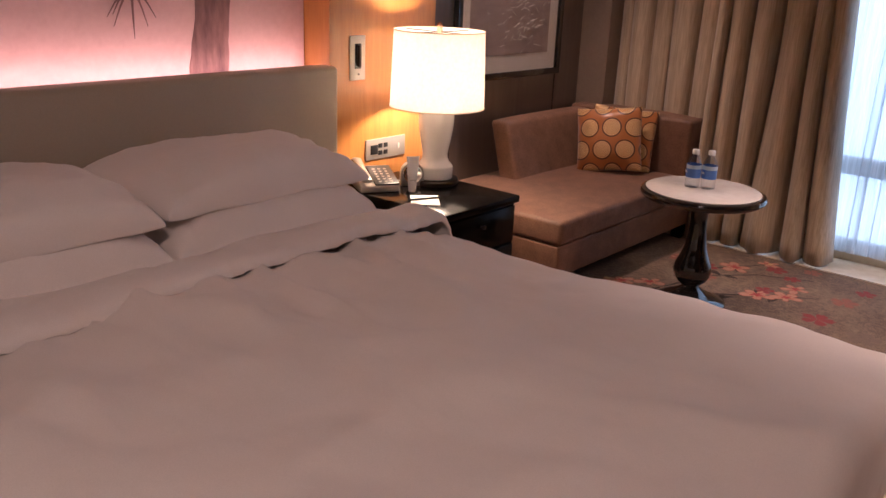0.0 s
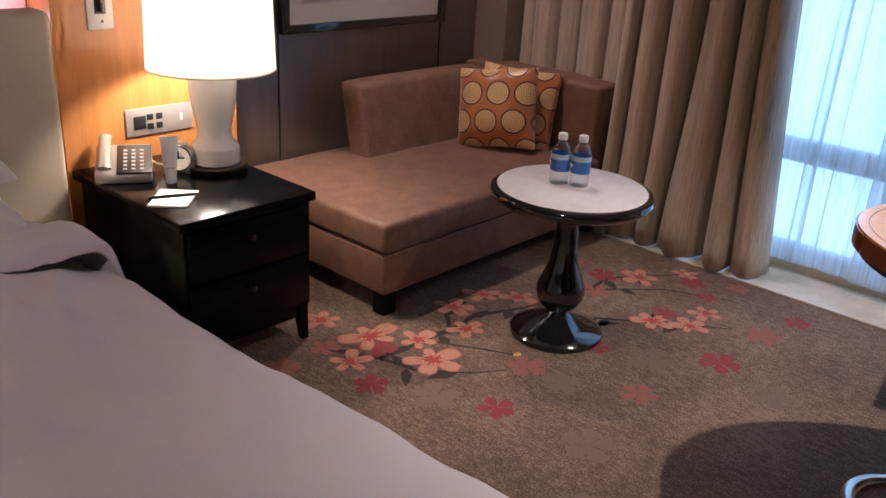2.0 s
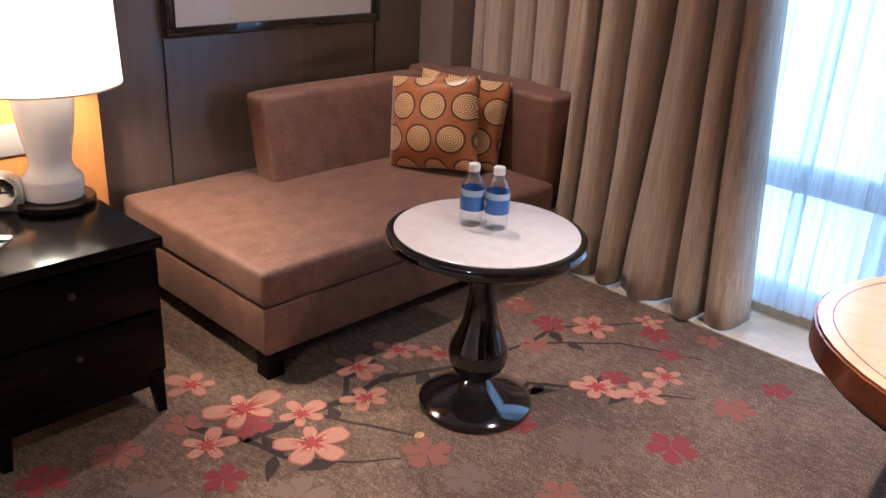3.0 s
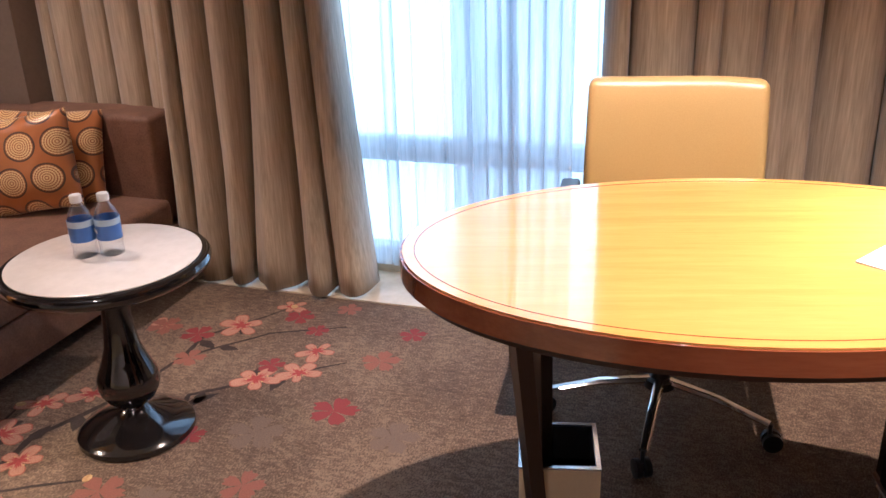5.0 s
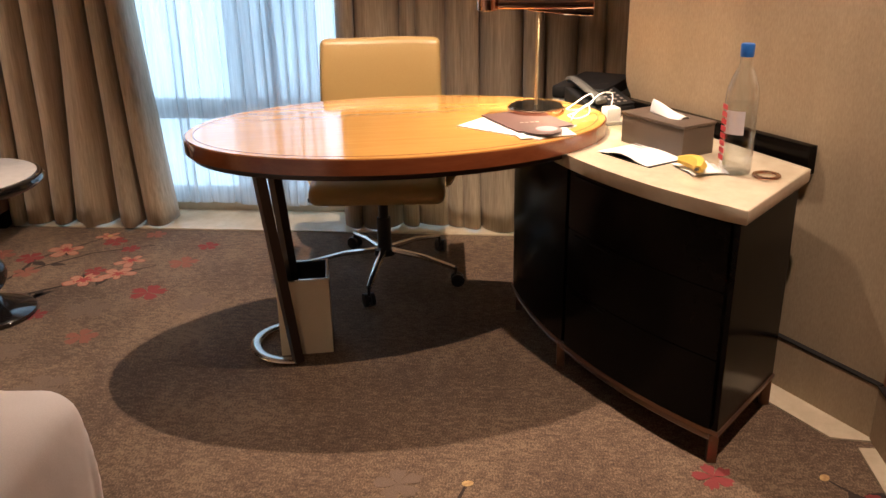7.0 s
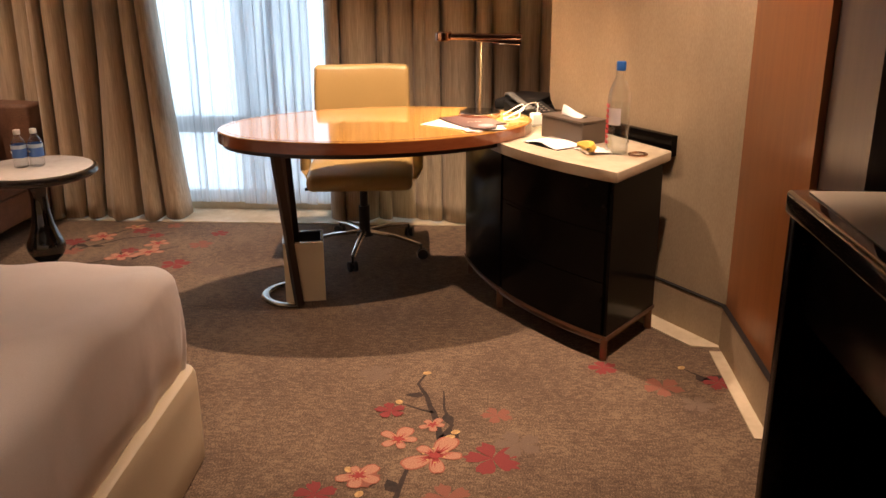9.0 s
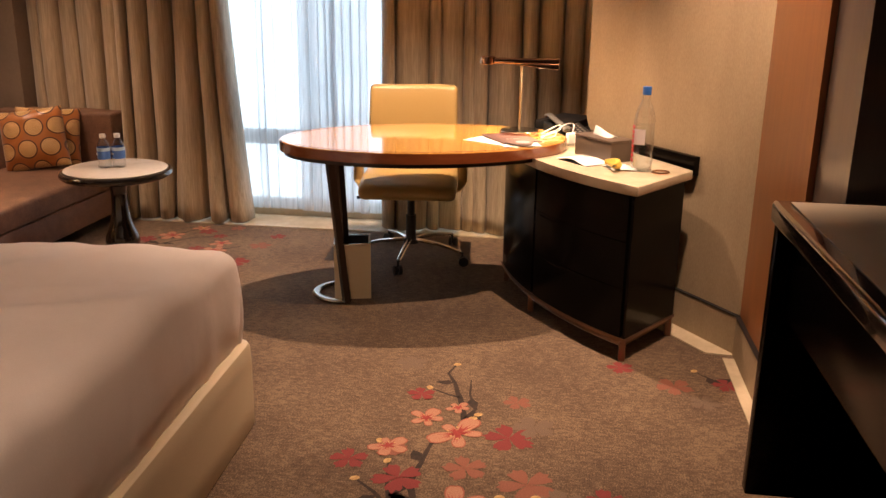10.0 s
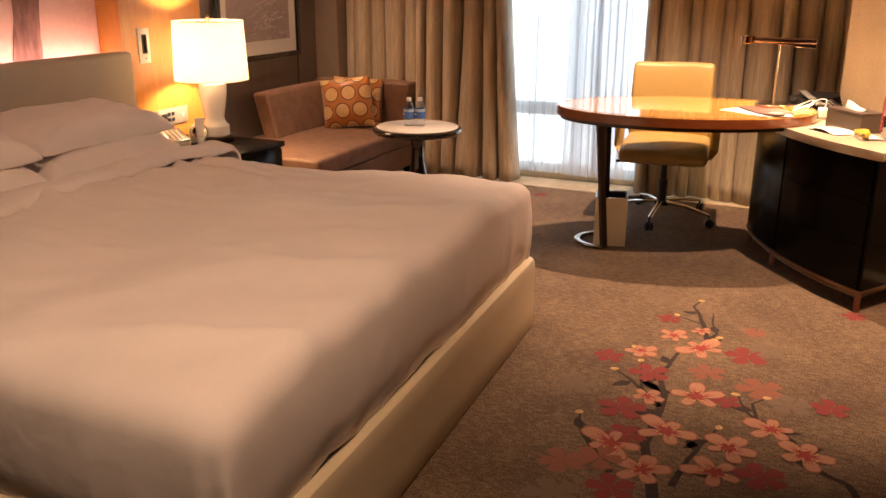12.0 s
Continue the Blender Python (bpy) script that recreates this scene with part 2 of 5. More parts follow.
M_YELLOW = surface("banana_skin", (0.60, 0.40, 0.05), (0.78, 0.58, 0.10), 0.5, grain=20, bump_mm=0.2, cloud=9)
M_BLUE = plain("blue_plastic", (0.03, 0.13, 0.45), 0.35)
M_LABEL = plain("blue_label", (0.07, 0.17, 0.50), 0.35)
M_RED = plain("red_print", (0.55, 0.03, 0.04), 0.5)
M_PET = clear("clear_plastic", (0.955, 0.975, 0.99), 1.5, 0.9)
M_WATER = clear("water", (0.96, 0.98, 0.99), 1.2, 0.2)
M_GLASS = clear("window_glass", (0.96, 0.98, 0.98), 1.45)
M_WINFRAME = plain("window_frame_paint", (0.45, 0.47, 0.48), 0.45)
M_SKY = glowing("bright_sky", (0.80, 0.90, 1.0), 2.1)
M_MAT = plain("cream_mount_board", (0.60, 0.56, 0.50), 0.85, vary=0.05)
M_ARTPANEL = surface("pink_art_panel", (0.66, 0.45, 0.40), (0.80, 0.59, 0.53), 0.75, grain=30, bump_mm=0.2, cloud=1.5, spread=0.25)
M_TRUNK = surface("painted_bark", (0.10, 0.055, 0.05), (0.36, 0.21, 0.18), 0.8, grain=16, stretch=(1.6, 1, 0.35), bump_mm=0, cloud=9, spread=0.14)
M_LED = glowing("warm_led_strip", (1.0, 0.55, 0.44), 18.0)
M_LAMPGLOW = glowing("desk_lamp_diffuser", (1.0, 0.76, 0.48), 1.2)
M_DOWN = glowing("downlight_lens", (1.0, 0.80, 0.58), 12.0)

# ---------------- building helpers ----------------


def thing(name, loc=(0, 0, 0), turn=0.0, label="", category="", group="", kind=""):
    ob = new(name)
    ob.empty_display_size = 0.05
    ob.matrix_world = pose(*loc, 0, 0, turn)
    return tagged(ob, label, category, group, kind)


def part(name, bm, mat, parent=None, label="", m=None, smooth=True, angle=40):
    """One bmesh as one mesh object, under a thing or on its own."""
    if m is not None:
        bm.transform(m)
    bmesh.ops.recalc_face_normals(bm, faces=bm.faces)
    me = bpy.data.meshes.new(name)
    for f in bm.faces:
        f.smooth = smooth
    if smooth:
        for e in bm.edges:
            if len(e.link_faces) == 2 and e.calc_face_angle(0) > radians(angle):
                e.smooth = False
    bm.to_mesh(me)
    bm.free()
    for one in (mat if isinstance(mat, (list, tuple)) else [mat]):
        me.materials.append(one)
    ob = new(name, me)
    if parent:
        ob.parent = parent
    if label:
        ob["label"] = label
    return ob


def box(x0, x1, y0, y1, z0, z1, bevel=0.0, seg=2):
    bm = bmesh.new()
    bmesh.ops.create_cube(bm, size=1)
    bmesh.ops.transform(bm, matrix=Matrix.Translation(((x0 + x1) / 2, (y0 + y1) / 2, (z0 + z1) / 2)) @ Matrix.Diagonal((x1 - x0, y1 - y0, z1 - z0, 1)), verts=bm.verts)
    if bevel:
        bmesh.ops.bevel(bm, geom=bm.edges[:], offset=bevel, segments=seg, affect="EDGES", profile=0.5)
    return bm


def lathe(profile, seg=40, center=(0, 0)):
    """A turned body from (radius, height) pairs, closed at both ends."""
    bm = bmesh.new()
    rings = []
    for r, z in profile:
        rings.append([bm.verts.new((center[0] + r * math.cos(2 * math.pi * i / seg), center[1] + r * math.sin(2 * math.pi * i / seg), z)) for i in range(seg)])
    for a, b in zip(rings, rings[1:]):
        for i in range(seg):
            j = (i + 1) % seg
            bm.faces.new((a[i], a[j], b[j], b[i]))
    bm.faces.new(rings[0][::-1])
    bm.faces.new(rings[-1])
    return bm


def prism(poly, z0, z1, bevel=0.0, seg=2):
    bm = bmesh.new()
    lo = [bm.verts.new((x, y, z0)) for x, y in poly]
    hi = [bm.verts.new((x, y, z1)) for x, y in poly]
    n = len(poly)
    bm.faces.new(lo[::-1])
    top = bm.faces.new(hi)
    for i in range(n):
        bm.faces.new((lo[i], lo[(i + 1) % n], hi[(i + 1) % n], hi[i]))
    if bevel:
        edges = [e for e in bm.edges if abs(e.verts[0].co.z - e.verts[1].co.z) < 1e-6]
        bmesh.ops.bevel(bm, geom=edges, offset=bevel, segments=seg, affect="EDGES", profile=0.5)
    return bm


def tube(points, r, seg=10, flat=1.0, closed=False, taper=None):
    """A rod along points; flat squeezes its section."""
    bm = bmesh.new()
    pts = [Vector(p) for p in points]
    rings = []
    n = len(pts)
    for i, p in enumerate(pts):
        a = pts[i - 1] if (i or closed) else p
        b = pts[(i + 1) % n] if (i < n - 1 or closed) else p
        d = (b - a).normalized()
        side = d.cross(Vector((0, 0, 1)))
        side = side.normalized() if side.length > 1e-3 else Vector((1, 0, 0))
        up = side.cross(d).normalized()
        rr = r * (taper(i / max(1, n - 1)) if taper else 1)
        rings.append([bm.verts.new(p + side * rr * math.cos(2 * math.pi * k / seg) + up * rr * flat * math.sin(2 * math.pi * k / seg)) for k in range(seg)])
    last = n if closed else n - 1
    for i in range(last):
        a, b = rings[i], rings[(i + 1) % n]
        for k in range(seg):
            bm.faces.new((a[k], a[(k + 1) % seg], b[(k + 1) % seg], b[k]))
    if not closed:
        bm.faces.new(rings[0][::-1])
        bm.faces.new(rings[-1])
    return bm


def sheet(fn, nu, nv, thick=0.0):
    """A grid surface fn(u, v) -> point, u and v from 0 to 1; thick offsets a second skin below."""
    bm = bmesh.new()
    g = [[bm.verts.new(fn(i / nu, j / nv)) for j in range(nv + 1)] for i in range(nu + 1)]
    for i in range(nu):
        for j in range(nv):
            bm.faces.new((g[i][j], g[i + 1][j], g[i + 1][j + 1], g[i][j + 1]))
    if thick:
        bm.normal_update()
        low = [[bm.verts.new(p.co - p.normal * thick) for p in row] for row in g]
        for i in range(nu):
            for j in range(nv):
                bm.faces.new((low[i][j], low[i][j + 1], low[i + 1][j + 1], low[i + 1][j]))
        for i in range(nu):
            bm.faces.new((g[i][0], low[i][0], low[i + 1][0], g[i + 1][0]))
            bm.faces.new((g[i][nv], g[i + 1][nv], low[i + 1][nv], low[i][nv]))
        for j in range(nv):
            bm.faces.new((g[0][j], g[0][j + 1], low[0][j + 1], low[0][j]))
            bm.faces.new((g[nu][j], low[nu][j], low[nu][j + 1], g[nu][j + 1]))
    return bm


def join(*bms):
    """Several bmeshes made one."""
    out = bmesh.new()
    for b in bms:
        me = bpy.data.meshes.new("tmp")
        b.to_mesh(me)
        b.free()
        out.from_mesh(me)
        bpy.data.meshes.remove(me)
    return out


def arc(cx, cy, r, a0, a1, n):
    return [(cx + r * math.cos(radians(a0 + (a1 - a0) * i / n)), cy + r * math.sin(radians(a0 + (a1 - a0) * i / n))) for i in range(n + 1)]


def smoothstep(a, b, x):
    t = max(0.0, min(1.0, (x - a) / (b - a)))
    return t * t * (3 - 2 * t)


def crease(x, y, seed, fx, fy):
    """Soft ridges, like cloth pushed together."""
    n = noise.noise(Vector((x * fx + seed * 5.7, y * fy + seed * 2.9, seed * 1.3)))
    return max(0.0, 1 - abs(n) * 3.2) ** 2


def wrinkle(x, y, seed, fx, fy, oct_=3):
    return noise.fractal(Vector((x * fx + seed * 7.3, y * fy - seed * 3.1, seed)), 1.0, 2.0, oct_)


# ---------------- the room ----------------
X0, X1, Y0, Y1 = -2.6, 5.3, -2.0, 3.56


def structure(name, bm, mat, label="", smooth=False):
    return tagged(part(name, bm, mat, None, label, smooth=smooth), label, "", "", "structure")


FLOOR = structure("floor", box(X0, 4.80, Y0, Y1 + 0.1, -0.1, 0.0), M_CARPET, "mottled brown wool carpet with a woven blossom pattern")
structure("threshold", box(4.80, 5.08, -0.36, 3.36, -0.1, 0.006, 0.002), M_STONE, "cream stone strip along the window")
structure("window_sill", box(5.08, 5.22, -0.36, 3.56, -0.1, 0.055, 0.004), M_STONE, "low cream stone window sill")
structure("ceiling", box(X0, X1, Y0, Y1 + 0.1, CEIL, CEIL + 0.1), M_CEIL, "plain off-white ceiling")
structure("wall_headboard_dark", box(3.35, 4.86, 3.55, 3.70, 0, CEIL), M_DARKWALL, "dark stained wood panelled wall behind the chaise")
structure("trim", join(box(3.657, 3.661, 3.546, 3.551, 0.0, CEIL), box(4.597, 4.601, 3.546, 3.551, 0.0, CEIL)), M_BLACK, "thin dark panel joints")
structure("wall_headboard_panel", box(2.70, 3.35, 3.40, 3.70, 0, CEIL), M_ORANGE, "honey-coloured veneered wall panel")
structure("wall_headboard_panel_far", box(-0.35, 0.30, 3.40, 3.70, 0, CEIL), M_ORANGE, "honey-coloured veneered wall panel")
structure("wall_headboard_back", box(0.30, 2.70, 3.57, 3.70, 0, CEIL), M_SIDEWALL, "wall behind the bed")
structure("wall_headboard_side", box(X0, -0.35, 3.45, 3.70, 0, CEIL), M_DARKWALL, "dark wall beside the bed")
structure("wall_window_corner", box(4.86, 5.3, 3.36, 3.70, 0, CEIL), M_SIDEWALL, "brown wall return beside the curtain")
structure("wall_window_side", join(box(5.10, 5.3, 2.75, 3.36, 0, CEIL), box(5.10, 5.3, -0.5, 0.40, 0, CEIL), box(5.10, 5.3, 0.40, 2.75, 2.42, CEIL)), M_SIDEWALL, "wall round the window")
structure("wall_desk_return", prism([(4.05, -0.36), (5.3, -0.36), (5.3, -0.55), (3.80, -0.55)], 0, CEIL), M_SIDEWALL, "wall between desk and window")
structure("wall_wood", box(2.56, 3.30, -0.90, -0.742, 0, CEIL), M_REDWOOD, "red-brown veneered wall panel")
structure("wall_dark_niche", box(2.25, 2.56, -0.95, -0.762, 0, CEIL), M_DARKWALL, "dark brown wall panel")
structure("wall_dresser", box(X0, 2.25, -1.25, -1.12, 0, CEIL), M_SIDEWALL, "brown wall behind the console")
structure("wall_entry", box(X0 - 0.15, X0, Y0, Y1 + 0.1, 0, CEIL), M_SIDEWALL, "plain wall at the entry side")
structure("wall_south", box(X0, X1, Y0 - 0.15, Y0, 0, CEIL), M_SIDEWALL, "plain closing wall")
# skirting and stone margin below the papered wall
ux, uy = 0.8245, 0.5658


def along(s, d):
    """Point s metres along the diagonal wall and d in front of it."""
    return (3.26 + ux * s - uy * d, -0.745 + uy * s + ux * d)




def papered_wall():
    """Slab along the diagonal; its lower far corner is rounded over the desk."""
    prof = [(0.0, 0.0), (0.62, 0.0), (0.62, 0.735)] + [(1.02 + 0.12 * math.sin(radians(a)), 0.855 - 0.12 * math.cos(radians(a))) for a in range(0, 91, 10)] + [(1.14, CEIL), (0.0, CEIL)]
    bm = bmesh.new()
    f0 = [bm.verts.new((*along(s_, 0.0), z_)) for s_, z_ in prof]
    f1 = [bm.verts.new((*along(s_, -0.10), z_)) for s_, z_ in prof]
    bm.faces.new(f0)
    bm.faces.new(f1[::-1])
    n = len(prof)
    for i in range(n):
        bm.faces.new((f0[i], f1[i], f1[(i + 1) % n], f0[(i + 1) % n]))
    return bm


structure("wall_desk_papered", papered_wall(), M_PAPERWALL, "beige papered diagonal wall behind the desk")
structure("wall_desk_niche", prism([along(0.05, -0.101), along(1.12, -0.101), along(1.12, -0.18), along(0.05, -0.18)], 0, CEIL), M_DARKWALL, "dark wall behind the papered slab")
structure("baseboard", join(prism([along(0.0, 0.0), along(1.1, 0.0), along(1.1, 0.018), along(0.005, 0.018)], 0, 0.165, 0.003),
                            box(2.57, 3.25, -0.742, -0.725, 0, 0.165, 0.003)), M_PAPERWALL, "beige skirting with a dark shadow line")
structure("baseboard_line", join(prism([along(0.0, 0.0), along(1.1, 0.0), along(1.1, 0.02), along(0.005, 0.02)], 0.165, 0.169),
                                 box(2.57, 3.25, -0.742, -0.723, 0.165, 0.169)), M_BLACK, "thin dark line over the skirting")
structure("floor_margin", join(prism([along(-0.02, 0.018), along(1.0, 0.018), along(1.0, 0.11), along(0.06, 0.11)], -0.05, 0.005),
                               box(2.57, 3.20, -0.725, -0.68, -0.05, 0.005)), M_STONE, "pale stone margin along the wall")

# ---------------- window ----------------
win = structure("window_1", box(5.12, 5.18, 0.40, 2.75, 0.055, 0.10), M_WINFRAME, "bright window behind sheer voile")
for y0, y1, z0, z1 in ((0.40, 0.46, 0.10, 2.42), (2.69, 2.75, 0.10, 2.42), (1.56, 1.61, 0.10, 2.42)):
    part("mullion", box(5.12, 5.18, y0, y1, z0, z1, 0.004), M_WINFRAME, win)
part("transom", box(5.11, 5.18, 0.46, 2.69, 0.46, 0.55, 0.004), M_WINFRAME, win)
for y0, y1 in ((0.46, 1.56), (1.61, 2.69)):
    for z0, z1 in ((0.10, 0.46), (0.55, 2.42)):
        p = part("pane", box(5.145, 5.151, y0, y1, z0, z1), M_GLASS, win)
        p.visible_shadow = False
structure("backdrop", box(7.0, 7.02, -3, 6.5, -3, 6), M_SKY, "overcast white-blue daylight")


def curtain(name, y0, y1, x, depth, folds, top, bottom, mat, label, seed, spread_bottom=0.0, thick=0.003, nz=26, lean=0.0):
    """Hanging cloth with uneven folds from y0 to y1."""
    n = folds * 14
    rnd = random.Random(seed)
    phase = [0.0]
    for _ in range(folds):
        phase.append(phase[-1] + rnd.uniform(0.4, 2.0))
    tot = phase[-1]
    amp = [rnd.uniform(0.4, 1.15) for _ in range(folds + 1)]

    def fn(u, v):
        s = min(tot, max(0.0, u * tot + 0.38 * math.sin(math.pi * u) * noise.noise(Vector((u * 4.0, v * 1.6, seed + 0.5)))))
        k = max(i for i in range(folds) if phase[i] <= s + 1e-9)
        f = (s - phase[k]) / (phase[k + 1] - phase[k])
        a = amp[k] * (1 - f) + amp[k + 1] * f
        w = 0.5 - 0.5 * math.cos(2 * math.pi * f)
        w = w ** 0.5
        flare = 0.75 + 0.45 * v
        drop = top + (bottom - top) * v
        sway = 0.012 * noise.noise(Vector((u * 6, v * 3, seed))) - 0.03 * depth / 0.14 * smoothstep(0.80, 1.0, v) * (0.5 + noise.noise(Vector((u * 14, 0.3, seed + 4))))
        yy = y0 + (y1 - y0) * u + 0.018 * math.sin(2 * math.pi * f * 1.0 + 0.6) * flare
        yy += spread_bottom * v * v * (u - 0.5) + lean * v * v * (1 if u > 0.75 else 0) * (u - 0.75) * 4
        return (x - depth * a * w * flare + sway, yy, drop + (0.012 * noise.noise(Vector((u * 9, 1.0, seed))) if v == 1 else 0))
    ob = part(name, sheet(fn, n, nz, thick), mat, None, smooth=True, angle=180)
    tagged(ob, label, "curtain", "curtains")
    return ob


curtain("curtain", 3.35, 2.66, 5.02, 0.10, 6, CEIL - 0.02, 0.012, M_CURTAIN, "heavy taupe striped curtain hanging behind the sofa", 3)
curtain("curtain", 2.70, 2.07, 4.99, 0.19, 6, CEIL - 0.02, 0.012, M_CURTAIN, "heavy taupe striped curtain drawn beside the sheer voile", 14, lean=-0.15)
curtain("curtain", 1.08, -0.33, 4.97, 0.14, 12, CEIL - 0.02, 0.012, M_CURTAIN, "heavy taupe striped curtain drawn behind the desk chair", 8)
curtain("sheer_curtain", 2.55, 0.55, 5.06, 0.03, 24, CEIL - 0.02, 0.06, M_SHEER, "white sheer voile hanging over the window", 5, thick=0.0, nz=14)
curtain("sheer_curtain", 1.62, 1.20, 5.035, 0.035, 9, CEIL - 0.02, 0.06, M_SHEER, "gathered edge of white sheer voile", 6, thick=0.0, nz=14)

# ---------------- bed ----------------
bed = thing("bed", (1.37, 2.15, 0), label="king-size bed with cream leather base and tall upholstered headboard", category="bed")
BX0, BX1, BY0 = 0.22 - 1.37, 2.402 - 1.37, 0.985 - 2.15
# the foot of the bed runs slightly askew to the headboard
ASKEW = Matrix(((1, 0, 0, 0), (0.038, 1, 0, -0.038 * 2.412), (0, 0, 1, 0), (0, 0, 0, 1)))
ASKEW_BED = Matrix.Translation((-1.37, -2.15, 0)) @ ASKEW @ Matrix.Translation((1.37, 2.15, 0))


def rounded_rect(x0, x1, y0, y1, r, n=6):
    return (arc(x1 - r, y1 - r, r, 0, 90, n) + arc(x0 + r, y1 - r, r, 90, 180, n) + arc(x0 + r, y0 + r, r, 180, 270, n) + arc(x1 - r, y0 + r, r, 270, 360, n))


def bed_base():
    bm = bmesh.new()
    levels = [(0.0, 0.006), (0.010, 0.001), (0.10, 0.0), (0.24, 0.0), (0.285, 0.002), (0.299, 0.007), (0.304, 0.016), (0.303, 0.045)]
    rings = []
    for z, inset in levels:
        rings.append([bm.verts.new((x, y, z)) for x, y in rounded_rect(BX0 + inset, BX1 - inset, BY0 + inset, 1.08, 0.045)])
    n = len(rings[0])
    for a, b in zip(rings, rings[1:]):
        for i in range(n):
            bm.faces.new((a[i], a[(i + 1) % n], b[(i + 1) % n], b[i]))
    bm.faces.new(rings[0][::-1])
    bm.faces.new(rings[-1])
    return bm


part("base", bed_base(), M_CREAM, bed, "padded cream leather bed base", m=ASKEW_BED)
part("mattress", box(BX0 + 0.10, BX1 - 0.10, BY0 + 0.10, 1.06, 0.304, 0.575, 0.05, 3), M_LINEN, bed, "white mattress under the duvet", m=ASKEW_BED)
part("headboard", box(-1.27, 1.285, 1.14, 1.245, 0.10, 1.035, 0.022, 4), M_HEADBOARD, bed, "grey-beige upholstered headboard")


def duvet_fn(x0, x1, y0, y1, top, drop, r, seed, crown=0.03, left=True):
    """A cloth laid over a box: flat on top, rolling over three edges."""
    L = drop + 0.5 * math.pi * r - r

    def fn(u, v):
        a = (x0 + r - L) + (x1 - x0 - 2 * r + 2 * L) * u
        b = (y0 + r - L) + (y1 - (y0 + r - L)) * v
        ca, cb = min(max(a, x0 + r), x1 - r), max(b, y0 + r)
        dx, dy = a - ca, b - cb
        s = math.hypot(dx, dy)
        k = ((ca - (x0 + x1) / 2) / ((x1 - x0) / 2)) ** 2
        m = ((cb - (y0 + y1) / 2) / ((y1 - y0) / 2)) ** 2
        z = top + crown * (1 - k ** 2) * (1 - 0.6 * m ** 2)
        z += 0.006 * wrinkle(a + 0.25 * b, b, seed, 1.6, 0.9) + 0.008 * wrinkle(a + b * 0.5, b - a * 0.3, seed + 2, 6.0, 2.0)
        z += 0.026 * crease(a + 0.35 * b + 0.05 * wrinkle(a, b, 3, 3, 3), b - 0.2 * a, seed + 8, 1.5, 0.75)
        # creases that fan out from the turned-down band
        head = smoothstep(y1 - 0.95, y1 - 0.25, b)
        z += (0.012 * wrinkle(a - 0.35 * b, b * 0.3, seed + 5, 6.0, 1.0, 3) + 0.034 * crease(a - 0.25 * b, b, seed + 7, 5.5, 0.9) + 0.016 * crease(a + 0.3 * b, b, seed + 3, 7.0, 1.3)) * head * smoothstep(y1 - 0.10, y1 - 0.24, b) * (1 - k ** 3)
        z += 0.020 * wrinkle(a * 0.5 + b * 0.9, b - a * 0.4, seed + 6, 3.2, 1.1, 3)
        z -= 0.025 * (k * smoothstep(0.25 * (y0 + y1), y0, cb)) ** 2
        z -= 0.022 * smoothstep(y1 - 0.225, y1 - 0.185, b)
        z -= 0.03 * smoothstep(y0 + 0.6, y1 - 0.2, b) * smoothstep(0.80, 1.0, (ca - x0) / (x1 - x0))
        if s < 1e-6:
            return (a, b, z)
        nx, ny = dx / s, dy / s
        s = min(s, L)
        if s < 0.5 * math.pi * r:
            th = s / r
            out, down = r * math.sin(th), r * (1 - math.cos(th))
        else:
            out, down = r, r + (s - 0.5 * math.pi * r)
        hang = smoothstep(0, drop, down)
        fold = 0.012 * hang * wrinkle(ca + cb, ca - cb, seed + 9, 2.2, 2.2, 3) + 0.005 * hang * wrinkle(ca * 1.0 + cb, down * 1.5, seed + 4, 7, 1.5)
        # tucked pleat at the corners
        turn_ = math.atan2(abs(ny), abs(nx))
        if abs(dx) > 1e-6 and abs(dy) > 1e-6:
            fold += hang * (0.022 * math.exp(-((turn_ - 0.95) / 0.16) ** 2) - 0.016 * math.exp(-((turn_ - 0.55) / 0.2) ** 2))
        out += fold + 0.014 * math.sin(math.pi * min(1.0, down / drop)) - 0.006 * smoothstep(0.7 * drop, drop, down)
        return (ca + nx * out, cb + ny * out, z - down)
    return fn


duvet = part("duvet", sheet(duvet_fn(0.24, 2.376, 1.010, 2.66, 0.640, 0.352, 0.065, 11, 0.020), 130, 116, 0.004), M_LINEN, None, angle=180, m=ASKEW)
tagged(duvet, "smooth white cotton duvet tucked over the bed", "duvet")


def band_fn(x0, x1, ya, yb, top, drop, r):
    L = drop + 0.5 * math.pi * r - r

    def fn(u, v):
        a = (x0 + r - L) + (x1 - x0 - 2 * r + 2 * L) * u
        ca = min(max(a, x0 + r), x1 - r)
        s = min(abs(a - ca), L)
        sg = 1 if a > ca else -1
        if s < 0.5 * math.pi * r:
            out, down = r * math.sin(s / r), r * (1 - math.cos(s / r))
        else:
            out, down = r, r + s - 0.5 * math.pi * r
        yy = ya + (yb - ya) * v + 0.012 * wrinkle(a, 0, 21, 2.5, 1) * (1 - v) + 0.004 * math.sin(a * 95) * (1 - v) ** 4
        puff = 0.03 * math.sin(math.pi * min(1, v * 1.15 + 0.12)) + 0.004
        z = top + puff + 0.022 * (1 - ((ca - (x0 + x1) / 2) / ((x1 - x0) / 2)) ** 4) + 0.016 + 0.012 * wrinkle(a, v, 23, 3.4, 1.8) + 0.008 * crease(a + 0.3 * v, v, 25, 4.0, 1.2)
        z -= 0.024 * (1 - smoothstep(0.0, 0.05, v)) + 0.06 * smoothstep(0.15, 0.5, v)
        return (ca + sg * out, yy, z - down)
    return fn


